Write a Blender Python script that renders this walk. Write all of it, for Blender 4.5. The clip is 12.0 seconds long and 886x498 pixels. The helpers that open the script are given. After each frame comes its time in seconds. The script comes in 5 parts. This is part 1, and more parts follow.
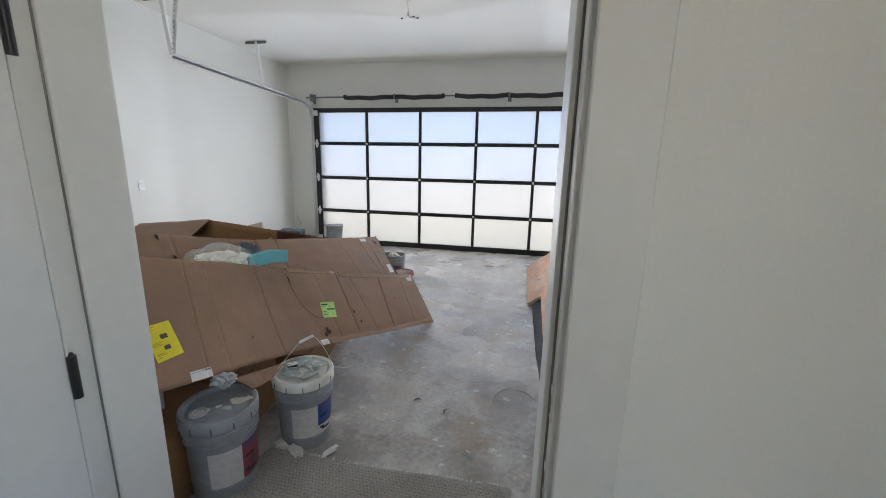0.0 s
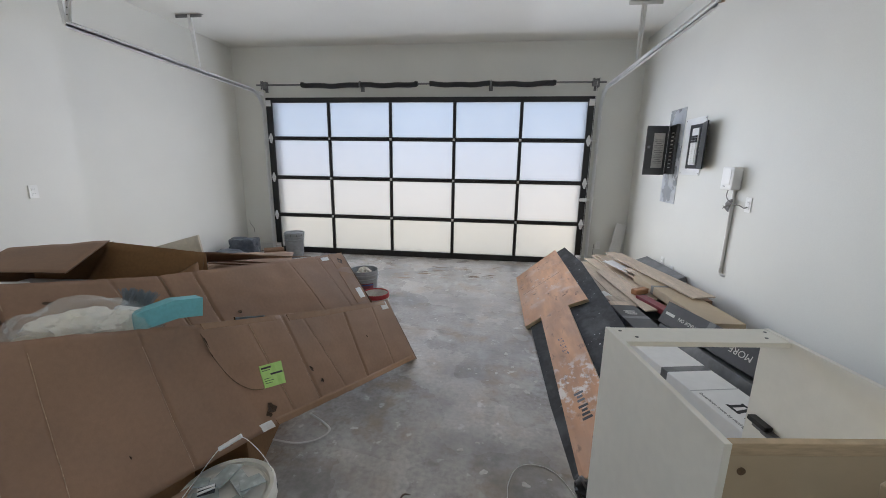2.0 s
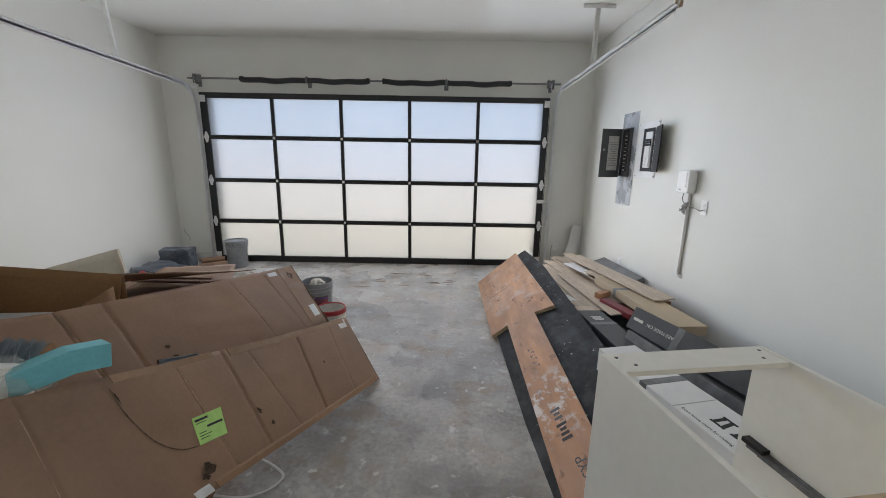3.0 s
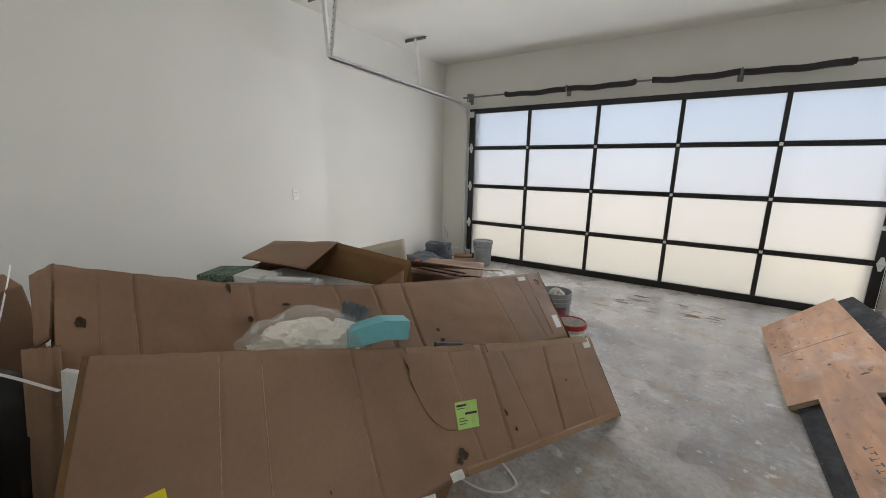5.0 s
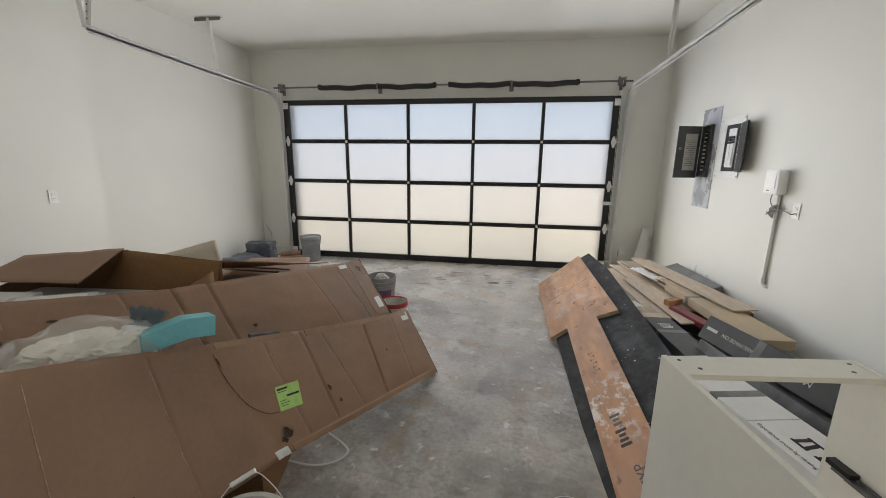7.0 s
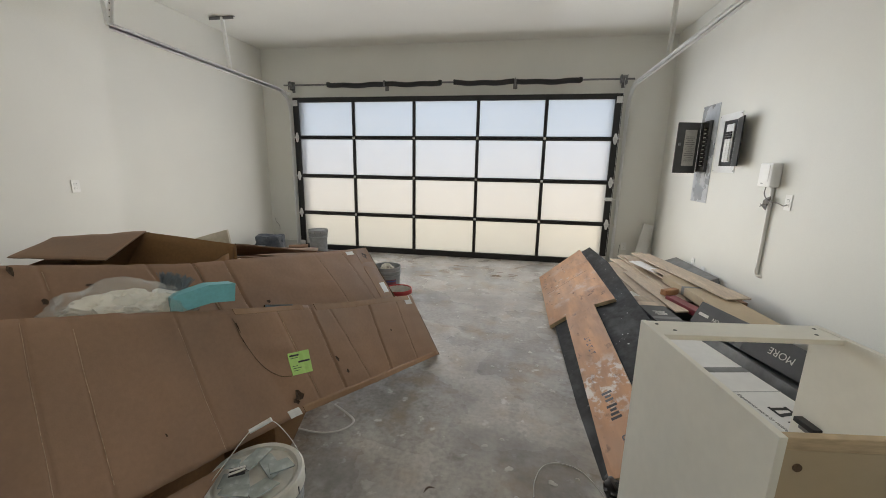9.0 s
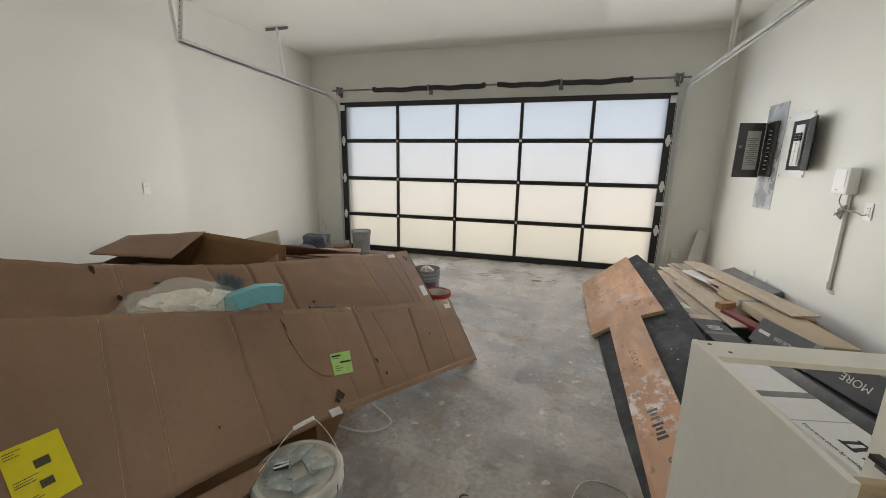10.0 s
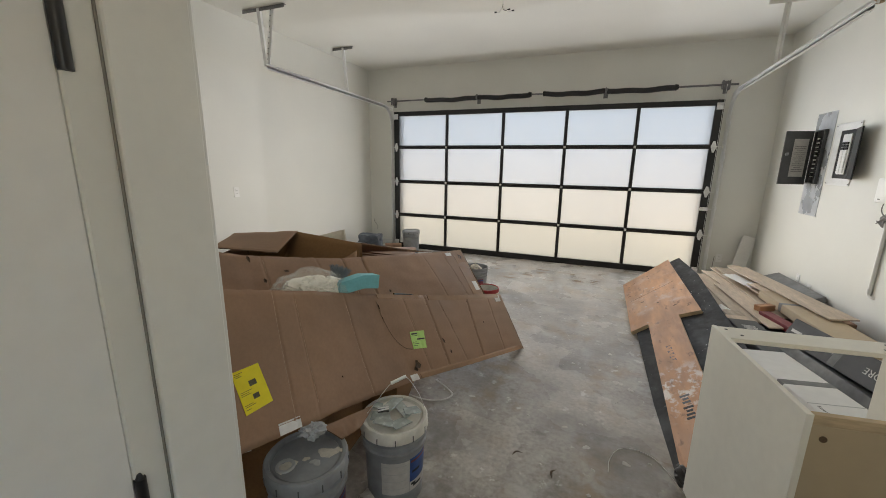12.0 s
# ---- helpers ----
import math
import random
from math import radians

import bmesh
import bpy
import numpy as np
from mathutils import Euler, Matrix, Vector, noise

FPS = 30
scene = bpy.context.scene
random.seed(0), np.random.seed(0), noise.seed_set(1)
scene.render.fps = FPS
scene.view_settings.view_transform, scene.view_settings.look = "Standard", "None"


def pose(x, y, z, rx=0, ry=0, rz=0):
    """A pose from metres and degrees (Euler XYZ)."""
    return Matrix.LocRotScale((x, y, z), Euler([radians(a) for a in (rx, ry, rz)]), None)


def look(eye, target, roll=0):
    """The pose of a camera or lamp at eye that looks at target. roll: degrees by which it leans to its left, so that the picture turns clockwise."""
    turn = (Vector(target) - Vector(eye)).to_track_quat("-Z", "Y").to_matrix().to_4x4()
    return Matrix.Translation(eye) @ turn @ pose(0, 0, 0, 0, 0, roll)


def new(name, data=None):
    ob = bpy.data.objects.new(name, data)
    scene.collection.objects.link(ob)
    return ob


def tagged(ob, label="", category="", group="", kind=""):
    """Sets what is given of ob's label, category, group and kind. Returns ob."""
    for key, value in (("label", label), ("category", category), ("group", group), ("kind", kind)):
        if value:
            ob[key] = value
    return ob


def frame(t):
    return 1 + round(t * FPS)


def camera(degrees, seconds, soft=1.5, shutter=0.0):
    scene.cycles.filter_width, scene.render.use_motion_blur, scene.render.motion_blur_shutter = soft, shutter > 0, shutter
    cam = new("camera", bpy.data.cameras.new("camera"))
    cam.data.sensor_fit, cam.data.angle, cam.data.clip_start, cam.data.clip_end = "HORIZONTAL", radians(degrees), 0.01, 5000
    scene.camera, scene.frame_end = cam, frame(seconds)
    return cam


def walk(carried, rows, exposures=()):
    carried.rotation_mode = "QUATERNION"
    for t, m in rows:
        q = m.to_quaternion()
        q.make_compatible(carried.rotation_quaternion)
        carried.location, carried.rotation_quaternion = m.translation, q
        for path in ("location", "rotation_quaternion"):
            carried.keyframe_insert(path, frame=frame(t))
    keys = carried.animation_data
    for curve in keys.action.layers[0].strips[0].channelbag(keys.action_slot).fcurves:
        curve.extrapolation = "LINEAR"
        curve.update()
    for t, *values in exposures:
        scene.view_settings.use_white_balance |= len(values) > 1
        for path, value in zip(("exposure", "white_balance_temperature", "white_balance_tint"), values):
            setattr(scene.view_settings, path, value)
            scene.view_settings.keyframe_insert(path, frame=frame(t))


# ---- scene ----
cam = camera(98.0, 12.0, soft=0.9)
PATH = [
    (0, (1.33, -6.682, 1.467), (0.937, -4.766, 1.049), 1.3),
    (0.5, (1.15, -6.534, 1.486), (0.644, -4.647, 1.057), 1.4),
    (1, (1.04, -6.382, 1.478), (0.513, -4.502, 1.045), 1.1),
    (1.5, (1.051, -6.155, 1.485), (0.61, -4.253, 1.05), 0.8),
    (2, (1.082, -5.982, 1.484), (0.843, -4.044, 1.051), 0.9),
    (2.5, (1.07, -5.872, 1.516), (1.018, -3.92, 1.083), 0.9),
    (3, (0.991, -5.772, 1.512), (0.993, -3.819, 1.081), 1.0),
    (3.5, (0.931, -5.666, 1.518), (0.636, -3.735, 1.09), 0.9),
    (3.7, (0.921, -5.635, 1.492), (0.466, -3.733, 1.074), 0.9),
    (5.3, (0.779, -5.749, 1.496), (-0.322, -4.13, 1.087), 1.1),
    (5.5, (0.778, -5.776, 1.493), (-0.316, -4.152, 1.085), 1.1),
    (6, (0.808, -5.821, 1.485), (-0.162, -4.121, 1.075), 0.9),
    (6.5, (0.912, -5.836, 1.488), (0.264, -3.991, 1.069), 0.7),
    (7, (0.998, -5.845, 1.501), (0.688, -3.916, 1.074), 0.7),
    (7.2, (1.023, -5.85, 1.498), (0.808, -3.908, 1.069), 0.7),
    (8.8, (1.055, -5.97, 1.427), (0.768, -4.037, 1.004), 1.0),
    (9, (1.044, -5.983, 1.431), (0.706, -4.058, 1.007), 1.0),
    (9.5, (1.057, -5.997, 1.443), (0.606, -4.096, 1.019), 1.0),
    (10, (1.043, -5.98, 1.461), (0.503, -4.101, 1.037), 1.0),
    (10.5, (1.023, -6.069, 1.476), (0.435, -4.204, 1.055), 1.1),
    (11, (1.014, -6.286, 1.469), (0.386, -4.434, 1.051), 1.1),
    (11.5, (1.036, -6.395, 1.513), (0.36, -4.56, 1.088), 1.0),
    (12, (1.025, -6.401, 1.542), (0.307, -4.584, 1.114), 0.9),
]
EXPOSURES = [(0.0, 2.35, 5950, 13), (0.6, 2.28, 6050, 14), (1.5, 2.15, 6050, 14), (2.5, 2.05, 6080, 13), (3.7, 2.05, 6300, 13), (5.5, 2.15, 6550, 12), (7.0, 2.1, 6650, 12), (9.0, 2.1, 6800, 11), (12.0, 2.1, 6900, 11)]
walk(cam, [(t, look(eye, target, roll)) for t, eye, target, roll in PATH], EXPOSURES)


# ---- daylight ----
world = bpy.data.worlds.new("world")
scene.world = world
world.use_nodes = True
wn = world.node_tree.nodes
sky = wn.new("ShaderNodeTexSky")
sky.sky_type, sky.sun_disc = "NISHITA", False
SUN_ELEV, SUN_ROT = 48.0, 155.0
sky.dust_density, sky.air_density, sky.ozone_density = 0.15, 1.0, 2.0
sky.sun_elevation, sky.sun_rotation = radians(SUN_ELEV), radians(SUN_ROT)
world.node_tree.links.new(sky.outputs[0], wn["Background"].inputs[0])
wn["Background"].inputs[1].default_value = 0.15
sun = new("sun", bpy.data.lights.new("sun", "SUN"))
sun.data.energy, sun.data.angle, sun.data.color = 4.5, radians(0.5), (1.0, 0.94, 0.86)
sun.rotation_euler = (radians(90 - SUN_ELEV), 0, radians(180 - SUN_ROT))


def opening_lamp(name, size, place, target, watts, colour):
    la = bpy.data.lights.new(name, "AREA")
    la.shape, la.size, la.size_y, la.energy, la.color = "RECTANGLE", size[0], size[1], watts, colour
    ob = new(name, la)
    ob.matrix_world = look(place, target)
    return ob


# ---- materials ----
def material(name, colour, rough=0.6, metal=0.0, grain=40.0, vary=0.12, stain=2.0, stain_amount=0.12, bump=0.1, bump_scale=None,
             detail=6.0, coords="Object", stretch=(1, 1, 1), spec=0.5, per_object=0.0):
    """A painted or natural surface with two scales of variation and a fine relief."""
    m = bpy.data.materials.new(name)
    m.use_nodes = True
    nt = m.node_tree
    n, l = nt.nodes, nt.links
    b = n["Principled BSDF"]
    tc, mp = n.new("ShaderNodeTexCoord"), n.new("ShaderNodeMapping")
    mp.inputs["Scale"].default_value = stretch
    l.new(tc.outputs[coords], mp.inputs["Vector"])
    fine, broad = n.new("ShaderNodeTexNoise"), n.new("ShaderNodeTexNoise")
    fine.inputs["Scale"].default_value, fine.inputs["Detail"].default_value = grain, detail
    broad.inputs["Scale"].default_value, broad.inputs["Detail"].default_value = stain, 5
    for t in (fine, broad):
        l.new(mp.outputs[0], t.inputs["Vector"])
    last = None
    rgb = n.new("ShaderNodeRGB")
    rgb.outputs[0].default_value = (*colour, 1)
    last = rgb.outputs[0]
    for t, amount in ((fine, vary), (broad, stain_amount)):
        r = n.new("ShaderNodeMapRange")
        r.inputs["From Min"].default_value, r.inputs["From Max"].default_value = 0.3, 0.7
        r.inputs["To Min"].default_value, r.inputs["To Max"].default_value = 1 - amount, 1 + amount
        l.new(t.outputs[0], r.inputs["Value"])
        mx = n.new("ShaderNodeVectorMath")
        mx.operation = "SCALE"
        l.new(last, mx.inputs[0])
        l.new(r.outputs[0], mx.inputs["Scale"])
        last = mx.outputs[0]
    if per_object:
        oi = n.new("ShaderNodeObjectInfo")
        r = n.new("ShaderNodeMapRange")
        r.inputs["To Min"].default_value, r.inputs["To Max"].default_value = 1 - per_object, 1 + per_object
        l.new(oi.outputs["Random"], r.inputs["Value"])
        mx = n.new("ShaderNodeVectorMath")
        mx.operation = "SCALE"
        l.new(last, mx.inputs[0])
        l.new(r.outputs[0], mx.inputs["Scale"])
        last = mx.outputs[0]
    l.new(last, b.inputs["Base Color"])
    rr = n.new("ShaderNodeMapRange")
    rr.inputs["To Min"].default_value, rr.inputs["To Max"].default_value = max(0.03, rough - 0.1), min(1, rough + 0.1)
    l.new(broad.outputs[0], rr.inputs["Value"])
    l.new(rr.outputs[0], b.inputs["Roughness"])
    b.inputs["Metallic"].default_value = metal
    b.inputs["Specular IOR Level"].default_value = spec
    if bump:
        bp = n.new("ShaderNodeBump")
        bp.inputs["Strength"].default_value, bp.inputs["Distance"].default_value = bump, 0.004
        src = fine
        if bump_scale:
            src = n.new("ShaderNodeTexNoise")
            src.inputs["Scale"].default_value, src.inputs["Detail"].default_value = bump_scale, 4
            l.new(mp.outputs[0], src.inputs["Vector"])
        l.new(src.outputs[0], bp.inputs["Height"])
        l.new(bp.outputs[0], b.inputs["Normal"])
    return m


def concrete_material():
    """Smooth-trowelled garage slab: mottled grey with ochre dust, pale plaster spots and dark scuffs."""
    m = material("concrete_slab", (0.42, 0.395, 0.365), rough=0.27, grain=38, vary=0.2, stain=1.3, stain_amount=0.3, bump=0.12, bump_scale=70)
    nt = m.node_tree
    n, l = nt.nodes, nt.links
    b = n["Principled BSDF"]
    src = b.inputs["Base Color"].links[0].from_socket
    tc = n.new("ShaderNodeTexCoord")
    for scale, lo, hi, colour, amount, rough_detail in ((3.2, 0.5, 0.66, (0.3, 0.22, 0.14), 0.6, 8), (4.5, 0.52, 0.66, (0.54, 0.53, 0.51), 0.7, 9), (9.0, 0.63, 0.67, (0.72, 0.71, 0.69), 0.7, 7), (13.0, 0.64, 0.68, (0.7, 0.69, 0.66), 0.7, 6),
                                                        (6.0, 0.54, 0.7, (0.12, 0.11, 0.1), 0.6, 8), (1.7, 0.48, 0.64, (0.17, 0.16, 0.155), 0.6, 7)):
        nz = n.new("ShaderNodeTexNoise")
        nz.inputs["Scale"].default_value, nz.inputs["Detail"].default_value, nz.inputs["Roughness"].default_value = scale, rough_detail, 0.6
        mp = n.new("ShaderNodeMapping")
        mp.inputs["Location"].default_value = (scale * 3.1, scale * 1.7, 0)
        l.new(tc.outputs["Object"], mp.inputs["Vector"])
        l.new(mp.outputs[0], nz.inputs["Vector"])
        r = n.new("ShaderNodeMapRange")
        r.inputs["From Min"].default_value, r.inputs["From Max"].default_value, r.inputs["To Max"].default_value = lo, hi, amount
        l.new(nz.outputs[0], r.inputs["Value"])
        mx = n.new("ShaderNodeMix")
        mx.data_type = "RGBA"
        l.new(r.outputs[0], mx.inputs["Factor"])
        l.new(src, mx.inputs[6])
        mx.inputs[7].default_value = (*colour, 1)
        src = mx.outputs[2]
    l.new(src, b.inputs["Base Color"])
    return m


def frosted_glass():
    """Obscure white-laminated glass: scatters the daylight through it."""
    m = bpy.data.materials.new("frosted_glass")
    m.use_nodes = True
    n, l = m.node_tree.nodes, m.node_tree.links
    b = n["Principled BSDF"]
    b.inputs["Base Color"].default_value = (0.112, 0.112, 0.112, 1)
    b.inputs["Transmission Weight"].default_value = 1.0
    b.inputs["Roughness"].default_value = 0.85
    b.inputs["IOR"].default_value = 1.25
    return m


M = {
    "concrete": concrete_material(),
    "wall": material("wall_paint", (0.775, 0.775, 0.73), rough=0.6, grain=180, vary=0.02, stain=1.2, stain_amount=0.03, bump=0.12, bump_scale=140),
    "ceiling": material("ceiling_paint", (0.795, 0.79, 0.745), rough=0.75, grain=160, vary=0.02, stain=1.0, stain_amount=0.03, bump=0.15, bump_scale=120),
    "trim": material("trim_paint", (0.7, 0.7, 0.67), rough=0.4, grain=30, vary=0.02, stain=2.5, stain_amount=0.04, bump=0.03),
    "door_paint": material("door_paint", (0.74, 0.74, 0.73), rough=0.22, grain=25, vary=0.02, stain=1.5, stain_amount=0.03, bump=0.02),
    "black_metal": material("black_anodised", (0.012, 0.012, 0.013), rough=0.4, grain=90, vary=0.2, stain=4, stain_amount=0.25, bump=0.03),
    "glass": frosted_glass(),
    "steel": material("galvanised_steel", (0.86, 0.865, 0.86), rough=0.34, metal=0.15, grain=70, vary=0.04, stain=8, stain_amount=0.06, bump=0.02),
    "dark_steel": material("dull_dark_steel", (0.2, 0.2, 0.205), rough=0.45, metal=0.4, grain=60, vary=0.2, stain=8, stain_amount=0.2, bump=0.05),
    "card": material("corrugated_cardboard", (0.272, 0.163, 0.1), rough=0.7, grain=60, vary=0.05, stain=2.6, stain_amount=0.16, bump=0.12, bump_scale=220),
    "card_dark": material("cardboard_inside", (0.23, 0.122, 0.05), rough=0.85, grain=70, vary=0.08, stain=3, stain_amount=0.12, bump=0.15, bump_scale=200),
    "card_worn": material("cardboard_edge", (0.15, 0.095, 0.055), rough=0.9, grain=150, vary=0.3, stain=9, stain_amount=0.25, bump=0.4, bump_scale=300),
    "white_melamine": material("cream_melamine", (0.86, 0.84, 0.765), rough=0.42, grain=25, vary=0.02, stain=2, stain_amount=0.04, bump=0.02),
    "raw_ply": material("raw_plywood_edge", (0.52, 0.4, 0.26), rough=0.7, grain=26, vary=0.14, stain=3, stain_amount=0.14, bump=0.1, stretch=(1, 1, 7)),
    # dark colour carries the shadowed gap at the door stops
    "grey_panel_early": material("dark_gap_strip", (0.22, 0.21, 0.19), rough=0.7, bump=0.0),
    "asphalt": material("drive_concrete", (0.58, 0.44, 0.27), rough=0.85, grain=60, vary=0.12, stain=0.6, stain_amount=0.15, bump=0.2),
}


# ---- mesh helpers ----
def bm_box(bm, size, m=None, bevel=0.0, seg=1):
    """Adds a bevelled box centred on m's origin."""
    r = bmesh.ops.create_cube(bm, size=1.0)
    vs = r["verts"]
    bmesh.ops.scale(bm, vec=size, verts=vs)
    if bevel:
        es = list({e for v in vs for e in v.link_edges})
        rb = bmesh.ops.bevel(bm, geom=es, offset=bevel, segments=seg, affect="EDGES", profile=0.7)
        vs = list({v for f in rb["faces"] for v in f.verts} | {v for v in vs if v.is_valid})
    if m is not None:
        bmesh.ops.transform(bm, matrix=m, verts=vs)
    return vs


def bm_cyl(bm, r1, r2, h, m=None, seg=24, caps=True):
    """Adds a cylinder or cone along z, base at the origin of m."""
    vs = bmesh.ops.create_cone(bm, cap_ends=caps, segments=seg, radius1=r1, radius2=r2, depth=h, matrix=Matrix.Translation((0, 0, h / 2)))["verts"]
    if m is not None:
        bmesh.ops.transform(bm, matrix=m, verts=vs)
    return vs


def bm_spin(bm, profile, m=None, seg=36):
    """Adds a surface turned about z from (radius, height) pairs."""
    rings = []
    for r, z in profile:
        rings.append([bm.verts.new((r * math.cos(2 * math.pi * i / seg), r * math.sin(2 * math.pi * i / seg), z)) for i in range(seg)] if r > 1e-5
                     else [bm.verts.new((0, 0, z))])
    for a, b in zip(rings, rings[1:]):
        for i in range(seg):
            j = (i + 1) % seg
            q = [a[i % len(a)], a[j % len(a)], b[j % len(b)], b[i % len(b)]]
            q = list(dict.fromkeys(q))
            if len(q) > 2:
                bm.faces.new(q)
    vs = [v for ring in rings for v in ring]
    if m is not None:
        bmesh.ops.transform(bm, matrix=m, verts=vs)
    return vs


def bm_tube(bm, points, radius, seg=8, flat=1.0):
    """Adds a tube swept along points; flat squeezes it into a strap."""
    pts = [Vector(p) for p in points]
    rings, up = [], None
    for i, p in enumerate(pts):
        d = (pts[min(i + 1, len(pts) - 1)] - pts[max(i - 1, 0)]).normalized()
        if up is None:
            up = Vector((0, 0, 1)) if abs(d.z) < 0.9 else Vector((1, 0, 0))
        side = d.cross(up).normalized()
        up = side.cross(d).normalized()
        r = radius(i / (len(pts) - 1)) if callable(radius) else radius
        rings.append([bm.verts.new(p + side * r * math.cos(2 * math.pi * k / seg) + up * r * flat * math.sin(2 * math.pi * k / seg)) for k in range(seg)])
    for a, b in zip(rings, rings[1:]):
        for k in range(seg):
            bm.faces.new((a[k], a[(k + 1) % seg], b[(k + 1) % seg], b[k]))
    bm.faces.new(rings[0][::-1])
    bm.faces.new(rings[-1])


def spline(points, n=8):
    """Catmull-Rom points through the given ones."""
    p = [Vector(q) for q in points]
    p = [2 * p[0] - p[1]] + p + [2 * p[-1] - p[-2]]
    out = []
    for i in range(1, len(p) - 2):
        for k in range(n):
            t = k / n
            out.append(0.5 * (2 * p[i] + (p[i + 1] - p[i - 1]) * t + (2 * p[i - 1] - 5 * p[i] + 4 * p[i + 1] - p[i + 2]) * t * t
                              + (3 * p[i] - p[i - 1] - 3 * p[i + 1] + p[i + 2]) * t ** 3))
    return out + [p[-2]]


def mesh_of(name, bm, mats, smooth=False):
    me = bpy.data.meshes.new(name)
    bmesh.ops.recalc_face_normals(bm, faces=bm.faces[:])
    bm.to_mesh(me)
    bm.free()
    for m in (mats if isinstance(mats, (list, tuple)) else [mats]):
        me.materials.append(M[m] if isinstance(m, str) else m)
    if smooth:
        me.polygons.foreach_set("use_smooth", [True] * len(me.polygons))
        me.set_sharp_from_angle(angle=radians(38))
    return me


def part(name, bm, mat, parent, label="", smooth=False):
    ob = new(name, mesh_of(name, bm, mat, smooth))
    ob.parent = parent
    return tagged(ob, label)


def thing(name, label, category, m=None, group="", kind=""):
    ob = new(name)
    ob.empty_display_size = 0.05
    ob.matrix_world = m if m is not None else Matrix()
    return tagged(ob, label, category, group, kind)


def solid(name, bm, mat, label="", category="", kind="structure", m=None, smooth=False, group=""):
    ob = new(name, mesh_of(name, bm, mat, smooth))
    if m is not None:
        ob.matrix_world = m
    return tagged(ob, label, category, group, kind)


def box_between(bm, a, b, bevel=0.0):
    a, b = Vector(a), Vector(b)
    return bm_box(bm, [abs(q) for q in (b - a)], Matrix.Translation((a + b) / 2), bevel)


# ---- the setting ----
XL, XR, YF, YE, H = -3.02, 3.103, 0.03, -5.93, 3.18
T = 0.17
OPEN_W, OPEN_H = 2.40, 2.42
DX0, DX1, DH = 0.402, 1.387, 2.05
YH = YE - T

bm = bmesh.new()
box_between(bm, (XL - 0.3, YE - T, -0.15), (XR + 0.3, YF + 0.2, 0))
solid("floor", bm, "concrete", "smooth grey concrete garage slab with stains and plaster spots", "floor")
bm = bmesh.new()
box_between(bm, (XL - 0.16, YE - T, 0), (XL, YF, H))
solid("wall_west", bm, "wall", "plain white painted garage side wall", "wall")
bm = bmesh.new()
box_between(bm, (XR, YE - T, 0), (XR + 0.16, YF, H))
solid("wall_east", bm, "wall", "plain white painted garage side wall", "wall")
bm = bmesh.new()
box_between(bm, (XL - 0.16, YF, 0), (-OPEN_W, YF + 0.16, H))
box_between(bm, (OPEN_W, YF, 0), (XR + 0.16, YF + 0.16, H))
box_between(bm, (-OPEN_W, YF, OPEN_H), (OPEN_W, YF + 0.16, H))
solid("wall_north", bm, "wall", "white painted wall around the garage door opening", "wall")
bm = bmesh.new()
box_between(bm, (XL - 0.16, YH, 0), (DX0 - 0.03, YE, H))
box_between(bm, (DX1 + 0.03, YH, 0), (XR + 0.16, YE, H))
box_between(bm, (DX0 - 0.03, YH, DH + 0.03), (DX1 + 0.03, YE, H))
solid("wall_south", bm, "wall", "white painted wall with the house door opening", "wall")
bm = bmesh.new()
box_between(bm, (XL - 0.2, YE - T, H), (XR + 0.2, YF + 0.2, H + 0.12))
solid("ceiling", bm, "ceiling", "flat white painted garage ceiling", "ceiling")

# hall behind the house door
HX0, HX1, HY = -0.75, 2.3, -9.2
bm = bmesh.new()
box_between(bm, (HX0, HY, -0.15), (HX1, YH, 0.0))
solid("floor_hall", bm, material("hall_floor", (0.3, 0.26, 0.21), rough=0.5), "plain hall floor", "floor")
for nm, a, b in (("wall_hall_west", (HX0 - 0.1, HY, 0), (HX0, YH, 2.75)), ("wall_hall_south", (HX0 - 0.1, HY - 0.1, 0), (HX1 + 0.1, HY, 2.75))):
    bm = bmesh.new()
    box_between(bm, a, b)
    solid(nm, bm, "wall", "plain painted hall wall", "wall")
# east hall wall; its opening is invented to admit light
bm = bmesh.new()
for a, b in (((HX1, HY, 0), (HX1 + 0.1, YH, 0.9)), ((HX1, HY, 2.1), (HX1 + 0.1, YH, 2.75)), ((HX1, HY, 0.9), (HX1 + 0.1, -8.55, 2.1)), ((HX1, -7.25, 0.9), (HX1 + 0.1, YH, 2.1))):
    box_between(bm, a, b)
solid("wall_hall_east", bm, "wall", "plain painted hall wall with an opening added to let light in", "wall")
bm = bmesh.new()
box_between(bm, (HX0 - 0.1, HY - 0.1, 2.75), (HX1 + 0.1, YH, 2.85))
solid("ceiling_hall", bm, "ceiling", "plain hall ceiling", "ceiling")
# slab added out of view, only blocks sun from the hall opening
bm = bmesh.new()
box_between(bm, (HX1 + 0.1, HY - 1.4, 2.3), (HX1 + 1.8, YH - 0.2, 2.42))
solid("added_sun_blocker", bm, "ceiling", "unseen slab added to keep direct sun out of the hall opening", "roof")

